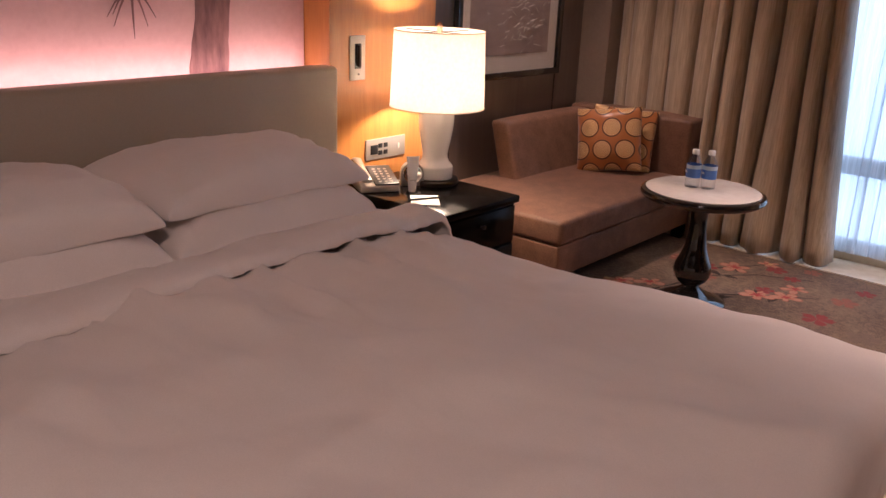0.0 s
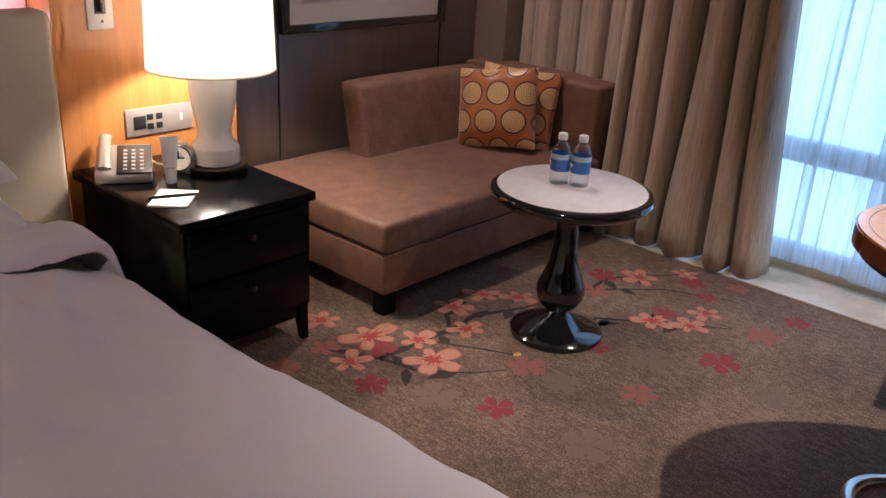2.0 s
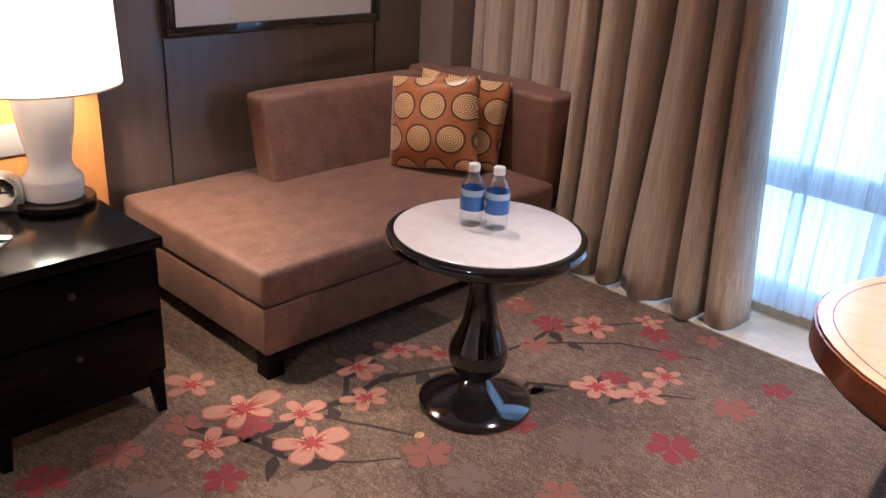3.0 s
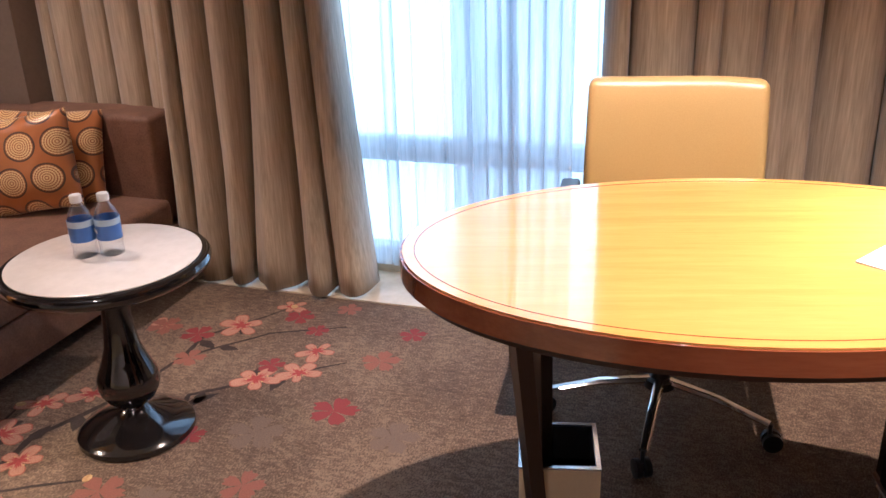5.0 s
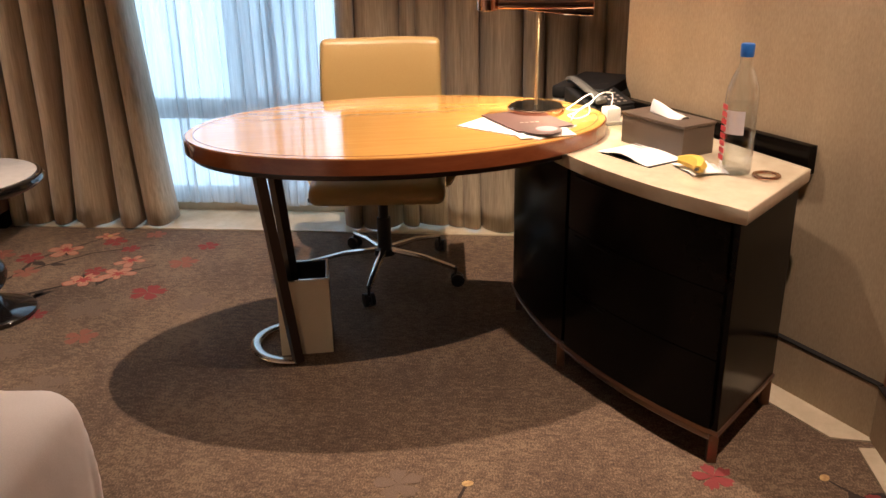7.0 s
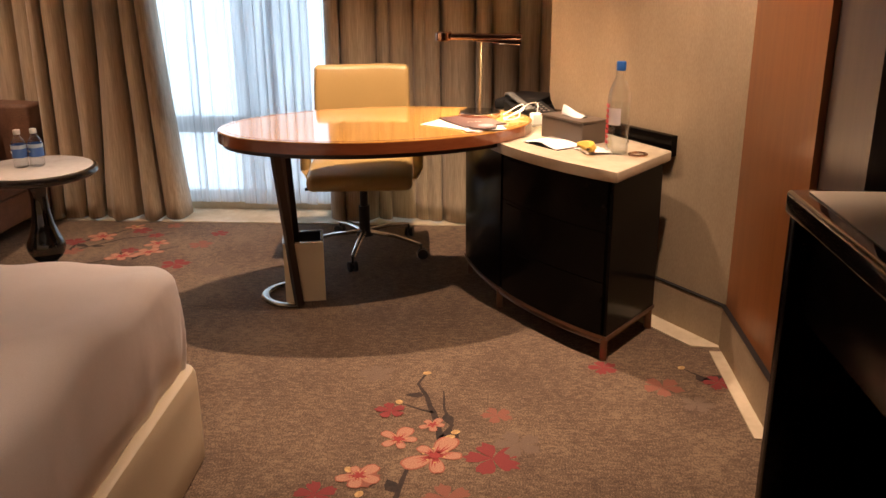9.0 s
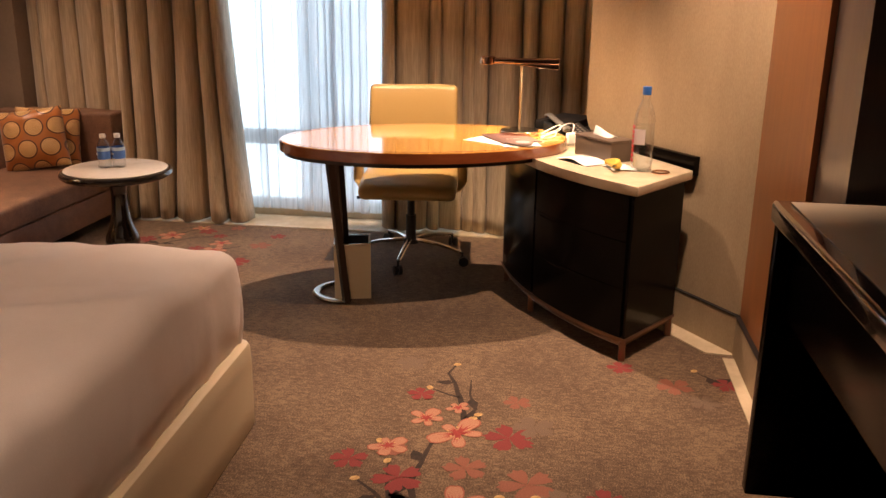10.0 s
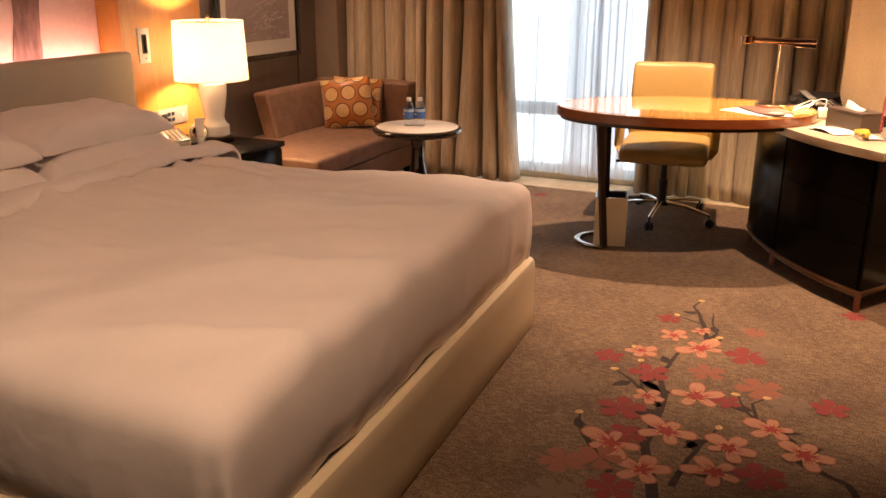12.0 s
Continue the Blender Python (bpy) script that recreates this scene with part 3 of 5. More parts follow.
band = part("folded_sheet", sheet(band_fn(0.26, 2.378, 2.430, 2.98, 0.640, 0.32, 0.10), 130, 24, 0.010), M_LINEN, None, angle=180, m=ASKEW)
tagged(band, "turned-down white sheet band across the bed", "bed sheet")


def pillow_bm(w, d, h, seed, under=0.42, full=0.58):
    """A stuffed cushion with a seam all round; under is the share of its height below the seam."""
    bm = bmesh.new()
    n = 40

    def edge(t):
        return max(0.0, 1 - abs(t) ** 2.6)
    top, bot = [], []
    for i in range(n + 1):
        rt, rb = [], []
        for j in range(n + 1):
            u, v = math.sin(math.pi * (i / n - 0.5)), math.sin(math.pi * (j / n - 0.5))
            pin = 1 - 0.05 * (1 - abs(v) ** 2) * abs(u) ** 3
            piv = 1 - 0.07 * (1 - abs(u) ** 2) * abs(v) ** 3
            cr = 1 - 0.02 * abs(u) ** 5 * abs(v) ** 5
            x, y = w / 2 * u * pin * cr, d / 2 * v * piv * cr
            t = (edge(u) * edge(v)) ** full
            wr = 0.07 * wrinkle(u, v, seed, 1.6, 2.2) + 0.06 * wrinkle(u * v, u - v, seed + 3, 3, 4) + 0.12 * crease(u, v, seed + 6, 1.2, 2.4) * abs(u)
            # short gathers that run in from the seam
            wr += 0.10 * crease(u * 3, v * 0.6, seed + 9, 2.6, 1.0) * abs(v) ** 3 + 0.10 * crease(u * 0.6, v * 3, seed + 12, 1.0, 2.6) * abs(u) ** 3
            zt = h * (1 - under) * t * (1 + wr)
            zb = -h * under * t * (1 + 0.5 * wr)
            sag = 0.012 * wrinkle(u, v, seed + 15, 1.0, 1.0)
            rt.append(bm.verts.new((x, y, zt + 0.003 + sag)))
            rb.append(bm.verts.new((x, y, zb - 0.003 + sag)))
        top.append(rt)
        bot.append(rb)
    for i in range(n):
        for j in range(n):
            bm.faces.new((top[i][j], top[i + 1][j], top[i + 1][j + 1], top[i][j + 1]))
            bm.faces.new((bot[i][j], bot[i][j + 1], bot[i + 1][j + 1], bot[i + 1][j]))
    for k in range(n):
        for a, b in (((0, k), (0, k + 1)), ((n, k + 1), (n, k)), ((k + 1, 0), (k, 0)), ((k, n), (k + 1, n))):
            bm.faces.new((top[a[0]][a[1]], top[b[0]][b[1]], bot[b[0]][b[1]], bot[a[0]][a[1]]))
    return bm


def pillow(x, y, z, tilt, lean, turn, seed, label, w=0.80, d=0.50, h=0.19, under=0.2):
    ob = part("pillow", pillow_bm(w, d, h, seed, under, 0.42), M_LINEN, None, angle=180)
    ob.matrix_world = pose(x, y, z, tilt, lean, turn)
    return tagged(ob, label, "pillow", "pillows on the bed")


pillow(1.885, 2.935, 0.640, 2, 0, 2, 31, "plump white pillow lying under another", w=0.80, h=0.165)
pillow(1.880, 2.970, 0.755, 3, 1, 3, 32, "plump white pillow on top of the stack beside the nightstand", w=0.82, h=0.150)
pillow(1.085, 2.915, 0.640, 2, 0, -1, 33, "plump white pillow lying under another", w=0.82, h=0.165)
pillow(1.075, 2.940, 0.755, 4, -1, -2, 34, "plump white pillow on top of the far stack", w=0.82, h=0.155)

# lit art panel in the recess over the headboard
art = thing("art_panel", (1.5, 3.565, 0), label="backlit pink art panel with a painted tree trunk", category="wall art")
part("panel", box(-1.195, 1.195, -0.012, 0.0, 0.9, CEIL), M_ARTPANEL, art)


def trunk_bm():
    def fn(u, v):
        z = 0.95 + (CEIL - 0.97) * v
        c = 0.03 * math.sin(v * 5) + 0.05 * v
        half = 0.070 + 0.018 * (1 - v) ** 3 + 0.016 * wrinkle(v, u, 41, 9, 2)
        return (c + half * (2 * u - 1), -0.016, z)
    return sheet(fn, 6, 40, 0.002)


part("painted_trunk", trunk_bm(), M_TRUNK, art, "painted mauve-brown tree trunk", m=Matrix.Translation((0.715, 0, 0)))


def sprig_bm(cx, cz, n, ln, seed):
    rnd = random.Random(seed)
    bms = []
    for i in range(n):
        a = radians(250 + rnd.uniform(-75, 75))
        l = ln * rnd.uniform(0.6, 1.1)
        pts = [(cx + math.cos(a) * l * t, -0.0145, cz + math.sin(a) * l * t - 0.05 * t * t) for t in (0, 0.33, 0.66, 1)]
        bms.append(tube(pts, 0.006, 5, taper=lambda t: 1 - 0.8 * t))
    return join(*bms)


part("painted_sprig", sprig_bm(0.42, 1.33, 9, 0.13, 3), M_TRUNK, art, "painted hanging sprig")
part("painted_sprig", sprig_bm(-0.25, 1.50, 9, 0.15, 4), M_TRUNK, art, "painted hanging sprig")
part("led_strip", box(-1.17, 1.17, -0.10, -0.06, 0.985, 0.995), M_LED, art, "hidden warm light strip")

# ---------------- nightstand and what stands on it ----------------
ns = thing("nightstand", (2.94, 3.05, 0), label="black lacquered nightstand with tapered legs beside the bed", category="nightstand")
part("body", box(-0.215, 0.240, -0.285, 0.32, 0.125, 0.490, 0.004), M_ESPRESSO, ns)
part("top", box(-0.235, 0.250, -0.305, 0.335, 0.490, 0.520, 0.004), M_ESPRESSO, ns)
for z0, z1 in ((0.145, 0.310), (0.320, 0.478)):
    dr = part("drawer", box(-0.205, 0.230, -0.297, -0.283, z0, z1, 0.003), M_ESPRESSO, ns)
    part("knob", lathe([(0.004, 0), (0.004, 0.012), (0.009, 0.016), (0.009, 0.022), (0.005, 0.025)], 14), M_BRONZE, dr, "small dark metal knob", m=pose(0.0, -0.297, (z0 + z1) / 2 + 0.03, 90))
for sx in (-1, 1):
    for sy in (-1, 1):
        part("leg", tube([(0.2 * sx + 0.012, 0.28 * sy + 0.012, 0.13), (0.207 * sx + 0.012, 0.288 * sy + 0.012, 0.0)], 0.026, 4, taper=lambda t: 1 - 0.35 * t), M_ESPRESSO, ns)
part("rail", box(-0.19, 0.215, -0.280, -0.265, 0.085, 0.125, 0.002), M_ESPRESSO, ns)

tl = thing("table_lamp", (3.085, 3.14, 0.520), label="lit table lamp with white ceramic vase base and drum shade", category="lamp")
part("foot", lathe([(0.104, 0), (0.107, 0.004), (0.107, 0.018), (0.103, 0.022)], 40), M_BRONZE, tl, "round dark wood foot")
part("vase", lathe([(0.075, 0.022), (0.080, 0.026), (0.080, 0.074), (0.078, 0.080), (0.064, 0.094), (0.056, 0.112), (0.055, 0.13), (0.06, 0.16), (0.068, 0.20), (0.074, 0.24), (0.077, 0.27), (0.078, 0.30), (0.076, 0.315), (0.03, 0.32)], 44), M_CERAMIC, tl, "white glazed ceramic vase")


def drum_bm(r0, r1, z0, z1, th=0.002):
    bm = bmesh.new()
    seg = 56
    rs = []
    for r, z in ((r0, z0), (r1, z1), (r1 - th, z1), (r0 - th, z0)):
        rs.append([bm.verts.new((r * math.cos(2 * math.pi * i / seg), r * math.sin(2 * math.pi * i / seg), z)) for i in range(seg)])
    for a, b in zip(rs, rs[1:] + rs[:1]):
        for i in range(seg):
            bm.faces.new((a[i], a[(i + 1) % seg], b[(i + 1) % seg], b[i]))
    return bm


shade = part("shade", drum_bm(0.204, 0.193, 0.334, 0.655), M_SHADE, tl, "bright off-white linen drum shade")
part("rim", drum_bm(0.1942, 0.1942, 0.652, 0.656, 0.003), M_BRASS, shade, "thin pale rim")
part("rim", drum_bm(0.2052, 0.2052, 0.333, 0.337, 0.003), M_BRASS, shade, "thin pale rim")
part("stem", lathe([(0.008, 0.32), (0.008, 0.64), (0.014, 0.65), (0.012, 0.68), (0.004, 0.688)], 14), M_COPPER, tl, "brass stem and finial")
part("spider", join(tube([(-0.192, 0, 0.648), (0.192, 0, 0.648)], 0.002, 6), tube([(0, -0.192, 0.648), (0, 0.192, 0.648)], 0.002, 6)), M_BRONZE, tl)
lamp("table_lamp_bulb", "POINT", Matrix.Translation((3.085, 3.14, 1.0)), 60, (1.0, 0.66, 0.36), 0.05)
cord = part("lamp_cord", tube([(3.06, 3.20, 0.524), (2.99, 3.22, 0.524), (2.95, 3.27, 0.525), (2.94, 3.37, 0.535)], 0.003, 6), M_WHITE)
tagged(cord, "thin pale lamp cord on the nightstand", "cable")


def desk_phone(name, loc, turn, body, handset, label):
    ph = thing(name, loc, turn, label, "telephone")
    bm = box(-0.085, 0.085, -0.10, 0.10, 0, 0.03, 0.008)
    for v in bm.verts:
        if v.co.z > 0.015:
            v.co.z += 0.045 * (v.co.y + 0.10) / 0.2
    part("base", bm, body, ph)
    tiltm = pose(0.03, -0.01, 0.053, math.degrees(math.atan(0.225)), 0, 0)
    part("face", box(-0.05, 0.055, -0.09, 0.09, -0.002, 0.004, 0.002), M_BLACK, ph, "dark keypad field", m=tiltm)
    kb = []
    for i in range(3):
        for j in range(6):
            kb.append(box(-0.031 + i * 0.025, -0.019 + i * 0.025, -0.073 + j * 0.024, -0.063 + j * 0.024, 0.004, 0.006, 0.001, 1))
    part("keys", join(*kb), M_SILVER, ph, "rows of small keys", m=tiltm)
    hs = [(-0.055, -0.10, 0.052), (-0.055, -0.085, 0.064), (-0.055, -0.04, 0.072), (-0.055, 0.04, 0.092), (-0.055, 0.085, 0.102), (-0.055, 0.105, 0.096)]
    part("handset", tube(hs, 0.020, 12, 0.55, taper=lambda t: 1.0 + 0.25 * (abs(2 * t - 1) ** 3) - 0.1), handset, ph, "curved receiver")
    return ph


desk_phone("telephone", (2.815, 3.245, 0.520), -30, M_SILVER, M_SILVER, "silver telephone with dark keypad on the nightstand")

clk = thing("alarm_clock", (2.965, 3.165, 0.520), -38, "small grey alarm clock with round white dial", "clock")
bmc = prism(arc(0, 0.055, 0.05, 0, 180, 16) + [(-0.05, 0.0), (0.05, 0.0)], -0.02, 0.02, 0.004)
part("case", bmc, M_SILVER, clk, m=pose(0, 0, 0, 90))
part("bezel", lathe([(0.038, 0), (0.042, 0.004), (0.04, 0.009), (0.034, 0.006)], 32), M_CHROME, clk, m=pose(0, -0.02, 0.056, 90))
dial = part("dial", lathe([(0.034, 0), (0.034, 0.005)], 32), M_PAPER, clk, "white dial", m=pose(0, -0.02, 0.056, 90))
part("clock_hand", join(box(-0.002, 0.002, -0.028, -0.0265, 0.052, 0.078), box(-0.002, 0.018, -0.028, -0.0265, 0.054, 0.058)), M_BLACK, clk)

tubes = thing("cream_tube", (2.888, 3.09, 0.520), -35, "white tube of hand cream standing on its cap", "tube")
part("cap", lathe([(0.016, 0), (0.017, 0.003), (0.017, 0.026), (0.016, 0.028)], 20), M_WHITE, tubes)


def tube_body(u, v):
    a = 2 * math.pi * u
    f = v
    rx = 0.018 + 0.010 * f
    ry = 0.018 * (1 - f) + 0.0015
    return (rx * math.cos(a), ry * math.sin(a), 0.028 + 0.122 * v)


part("tube_body", sheet(tube_body, 24, 10), M_WHITE, tubes)
part("label_bar", join(box(-0.014, 0.014, -0.0165, -0.0155, 0.050, 0.053), box(-0.010, 0.010, -0.0165, -0.0155, 0.044, 0.046)), M_SILVER, tubes)

pad = thing("notepad", (2.808, 2.945, 0.520), -45, "white notepad lying on the nightstand", "notepad")
part("paper_block", box(-0.058, 0.058, -0.075, 0.075, 0, 0.006, 0.001, 1), M_PAPER, pad)
pen = part("pencil", tube([(-0.075, 0.0, 0), (0.06, 0, 0), (0.075, 0, 0)], 0.004, 6, taper=lambda t: 1 if t < 0.9 else 0.2), M_BLACK)
pen.matrix_world = pose(2.813, 2.948, 0.5303, 0, 0, -22)
tagged(pen, "black pencil lying across the notepad", "pencil")

# wall plates on the honey panel
plate = thing("switch_plate", (3.035, 3.40, 0.640), label="long silver switch plate with dark buttons on the wall", category="switch")
part("plate", box(-0.125, 0.125, -0.008, 0.0, -0.046, 0.046, 0.002), M_SILVER, plate)
part("button", box(-0.098, -0.055, -0.012, -0.007, -0.022, 0.020, 0.001), M_BLACK, plate, "large dark button")
for bx in (-0.038, -0.004):
    for bz in (-0.018, 0.014):
        part("button", box(bx - 0.011, bx + 0.011, -0.012, -0.007, bz - 0.010, bz + 0.010, 0.001), M_BLACK, plate)
part("toggle", box(0.076, 0.084, -0.012, -0.007, -0.012, 0.012, 0.001), M_WHITE, plate)
rd = thing("reading_light", (2.855, 3.40, 1.047), label="recessed reading light in a pale wall plate", category="wall lamp")
part("plate", box(-0.043, 0.043, -0.007, 0.0, -0.093, 0.093, 0.002), M_WHITE, rd)
part("slot", box(-0.018, 0.018, -0.009, -0.006, -0.045, 0.060, 0.002), M_BLACK, rd, "dark slot")
part("arm", tube([(0.0, -0.016, 0.055), (0.0, -0.016, -0.035)], 0.009, 12), M_BRONZE, rd, "folded lamp arm")
part("dot", lathe([(0.004, 0), (0.004, 0.003)], 10), M_BLACK, rd, m=pose(0.004, -0.007, -0.068, 90))

# framed picture over the sofa
pic = thing("picture", (4.128, 3.55, 0), label="large framed pale landscape print with cream mount", category="picture")
PW0, PW1, PZ0, PZ1 = -0.47, 0.47, 0.862, 1.62
for nm, b in (("bottom", box(PW0, PW1, -0.035, 0, PZ0, PZ0 + 0.035, 0.003)), ("top", box(PW0, PW1, -0.035, 0, PZ1 - 0.035, PZ1, 0.003)),
              ("side", box(PW0, PW0 + 0.035, -0.035, 0, PZ0 + 0.035, PZ1 - 0.035, 0.003)), ("side", box(PW1 - 0.035, PW1, -0.035, 0, PZ0 + 0.035, PZ1 - 0.035, 0.003))):
    part("frame_" + nm, b, M_BLACKGLOSS, pic)
part("mount", box(PW0 + 0.035, PW1 - 0.035, -0.014, -0.002, PZ0 + 0.035, PZ1 - 0.035), M_MAT, pic, "wide cream mount")
M_PRINT = surface("pale_print", (0.17, 0.12, 0.115), (0.34, 0.27, 0.255), 0.6, grain=9, stretch=(0.6, 1, 2.0), bump_mm=0, cloud=3, spread=0.22)
part("print", box(PW0 + 0.115, PW1 - 0.115, -0.0165, -0.013, PZ0 + 0.125, PZ1 - 0.11), M_PRINT, pic, "mauve-grey landscape print")
rnd = random.Random(12)
reeds = []
for i in range(60):
    x, z = rnd.gauss(0.08, 0.12), rnd.gauss(1.18, 0.09)
    a, l = rnd.gauss(0.5, 0.5), rnd.uniform(0.02, 0.07)
    reeds.append(tube([(x, -0.0172, z), (x + math.cos(a) * l, -0.0172, z + math.sin(a) * l * 0.6)], 0.0016, 4))
tagged(part("brush_strokes", join(*reeds), M_MAT, pic, "pale brush strokes like blown grass"), kind="stuff")
gl = part("glass", box(PW0 + 0.035, PW1 - 0.035, -0.026, -0.023, PZ0 + 0.035, PZ1 - 0.035), clear("picture_glass", (0.97, 0.97, 0.97), 1.5), pic)
gl.visible_shadow = False

# ---------------- chaise sofa ----------------
sofa = thing("chaise_sofa", (4.1, 3.05, 0), label="brown upholstered chaise sofa with low corner back", category="sofa")
SX0, SX1, SY0, SY1 = -0.655, 0.72, -0.365, 0.49


def soft_box(x0, x1, y0, y1, z0, z1, r, puff=0.0, seed=0, cuts=10):
    bm = box(x0, x1, y0, y1, z0, z1, r, 3)
    bmesh.ops.subdivide_edges(bm, edges=[e for e in bm.edges if e.calc_length() > 0.12], cuts=cuts, use_grid_fill=True)
    for v in bm.verts:
        u = (v.co.x - (x0 + x1) / 2) / ((x1 - x0) / 2)
        w = (v.co.y - (y0 + y1) / 2) / ((y1 - y0) / 2)
        t = max(0, 1 - u ** 4) * max(0, 1 - w ** 4)
        if v.co.z > (z0 + z1) / 2:
            v.co.z += puff * t + 0.003 * wrinkle(v.co.x, v.co.y, seed, 5, 5)
    return bm


part("frame", box(SX0 + 0.01, SX1 + 0.08, SY0 + 0.012, SY1, 0.085, 0.240, 0.012, 3), M_SOFA, sofa)
part("seat_cushion", soft_box(SX0, SX1 - 0.055, SY0, SY1 - 0.02, 0.243, 0.360, 0.022, 0.014, 51), M_SOFA, sofa, "wide brown seat cushion")
bb = soft_box(-0.195, SX1 - 0.065, 0.225, 0.345, 0.355, 0.662, 0.022, 0.004, 52, 6)
for v in bb.verts:
    v.co.y += 0.095 * (v.co.z - 0.355) / 0.307
    v.co.x += 0.02 * (v.co.z - 0.355) / 0.307 * (1 if v.co.x < 0 else 0)
part("backrest", bb, M_SOFA, sofa, "low thick backrest along the wall")
part("side_back", soft_box(SX1 - 0.06, SX1 + 0.135, SY0 + 0.045, 0.47, 0.243, 0.672, 0.02, 0.004, 53, 6), M_SOFA, sofa, "return of the backrest beside the curtain")
for lx, ly in ((SX0 + 0.05, SY0 + 0.05), (SX1 - 0.03, SY0 + 0.06), (SX0 + 0.05, SY1 - 0.06), (SX1 - 0.03, SY1 - 0.06)):
    part("foot", box(lx - 0.03, lx + 0.03, ly - 0.03, ly + 0.03, 0, 0.085, 0.003), M_ESPRESSO, sofa)


def medallion_cloth():
    """Orange satin printed with rows of concentric medallions."""
    m, nt, b = material("medallion_satin")
    tc = nt.nodes.new("ShaderNodeTexCoord")
    sep = nt.nodes.new("ShaderNodeSeparateXYZ")
    nt.links.new(tc.outputs["Object"], sep.inputs[0])

    def op(kind, a, bb=None, c=None):
        n = nt.nodes.new("ShaderNodeMath")
        n.operation = kind
        for k, val in enumerate((a, bb, c)):
            if val is None:
                continue
            if isinstance(val, (int, float)):
                n.inputs[k].default_value = val
            else:
                nt.links.new(val, n.inputs[k])
        return n.outputs[0]
    P = 0.122
    ux_ = op("DIVIDE", sep.outputs["X"], P)
    uy_ = op("DIVIDE", sep.outputs["Y"], P)
    row = op("FLOOR", uy_)
    shift = op("MULTIPLY", op("MODULO", op("ABSOLUTE", row), 2.0), 0.42)
    fx = op("SUBTRACT", op("FRACT", op("ADD", op("ADD", ux_, shift), 20.3)), 0.5)
    fy = op("SUBTRACT", op("FRACT", op("ADD", uy_, 20.0)), 0.5)
    d = op("SQRT", op("ADD", op("MULTIPLY", fx, fx), op("MULTIPLY", fy, fy)))
    ang = op("ARCTAN2", fy, fx)
    rays = op("MULTIPLY", op("SINE", op("MULTIPLY", ang, 26.0)), 0.5)
    rings = op("ADD", op("MULTIPLY", op("SINE", op("MULTIPLY", d, 95.0)), 0.5), 0.5)
    tex = op("ADD", rings, op("MULTIPLY", rays, 0.5))
    inner = ramp(nt, tex, [(0.25, (0.30, 0.11, 0.025)), (0.60, (0.70, 0.50, 0.22))])
    zone = ramp(nt, d, [(0.0, (1, 1, 1)), (0.385, (1, 1, 1)), (0.39, (0, 0, 0)), (1.0, (0, 0, 0))])
    ring = ramp(nt, d, [(0.385, (0.36, 0.12, 0.02)), (0.392, (0.06, 0.025, 0.012)), (0.435, (0.06, 0.025, 0.012)), (0.445, (0.36, 0.12, 0.02))])
    core = ramp(nt, d, [(0.10, (0.62, 0.30, 0.05)), (0.14, (0.30, 0.10, 0.03))])
    mixa = nt.nodes.new("ShaderNodeMix")
    mixa.data_type = "RGBA"
    nt.links.new(zone, mixa.inputs[0])
    nt.links.new(ring, mixa.inputs[6])
    nt.links.new(inner, mixa.inputs[7])
    nt.links.new(mixa.outputs[2], b.inputs["Base Color"])
    b.inputs["Roughness"].default_value = 0.38
    b.inputs["Sheen Weight"].default_value = 0.3
    n3 = node(nt, "ShaderNodeTexNoise", Scale=14.0, Detail=4.0)
    nt.links.new(tc.outputs["Object"], n3.inputs["Vector"])
    bump(nt, b, n3.outputs["Fac"], 0.25, 0.01)
    return m


M_MEDAL = medallion_cloth()
for x, y, z, rx, ry, rz, sd, lab in ((4.50, 3.085, 0.545, 74, -7, -68, 61, "orange satin cushion printed with pale medallions, leaning on the sofa back"),
                                     (4.63, 3.075, 0.535, 76, 4, -60, 62, "orange medallion cushion half hidden behind another")):
    c = part("cushion", pillow_bm(0.365, 0.365, 0.14, sd), M_MEDAL, None, angle=180)
    c.matrix_world = pose(x, y, z, rx, ry, rz)
    tagged(c, lab, "cushion", "cushions on the sofa")

# ---------------- round side table with bottles ----------------
st = thing("side_table", (3.843, 2.222, 0), label="round side table with white marble top on black turned pedestal", category="table")
part("foot", lathe([(0.158, 0), (0.163, 0.006), (0.162, 0.020), (0.150, 0.032), (0.11, 0.048), (0.062, 0.070), (0.040, 0.085), (0.036, 0.092)], 56), M_BLACKGLOSS, st, "round black lacquered foot")
part("pedestal", lathe([(0.036, 0.092), (0.046, 0.098), (0.068, 0.118), (0.082, 0.145), (0.086, 0.168), (0.080, 0.195), (0.062, 0.235), (0.048, 0.28), (0.040, 0.34), (0.037, 0.40), (0.042, 0.45), (0.07, 0.478), (0.15, 0.49)], 48), M_BLACKGLOSS, st, "turned black baluster")
part("rim", lathe([(0.14, 0.488), (0.235, 0.494), (0.258, 0.500), (0.271, 0.511), (0.273, 0.522), (0.268, 0.532), (0.256, 0.536), (0.248, 0.534)], 64), M_BLACKGLOSS, st, "rounded black rim")
part("tabletop", lathe([(0.247, 0.5365), (0.249, 0.5370), (0.249, 0.540), (0.246, 0.5415)], 64), M_MARBLETOP, st, "white marble top")


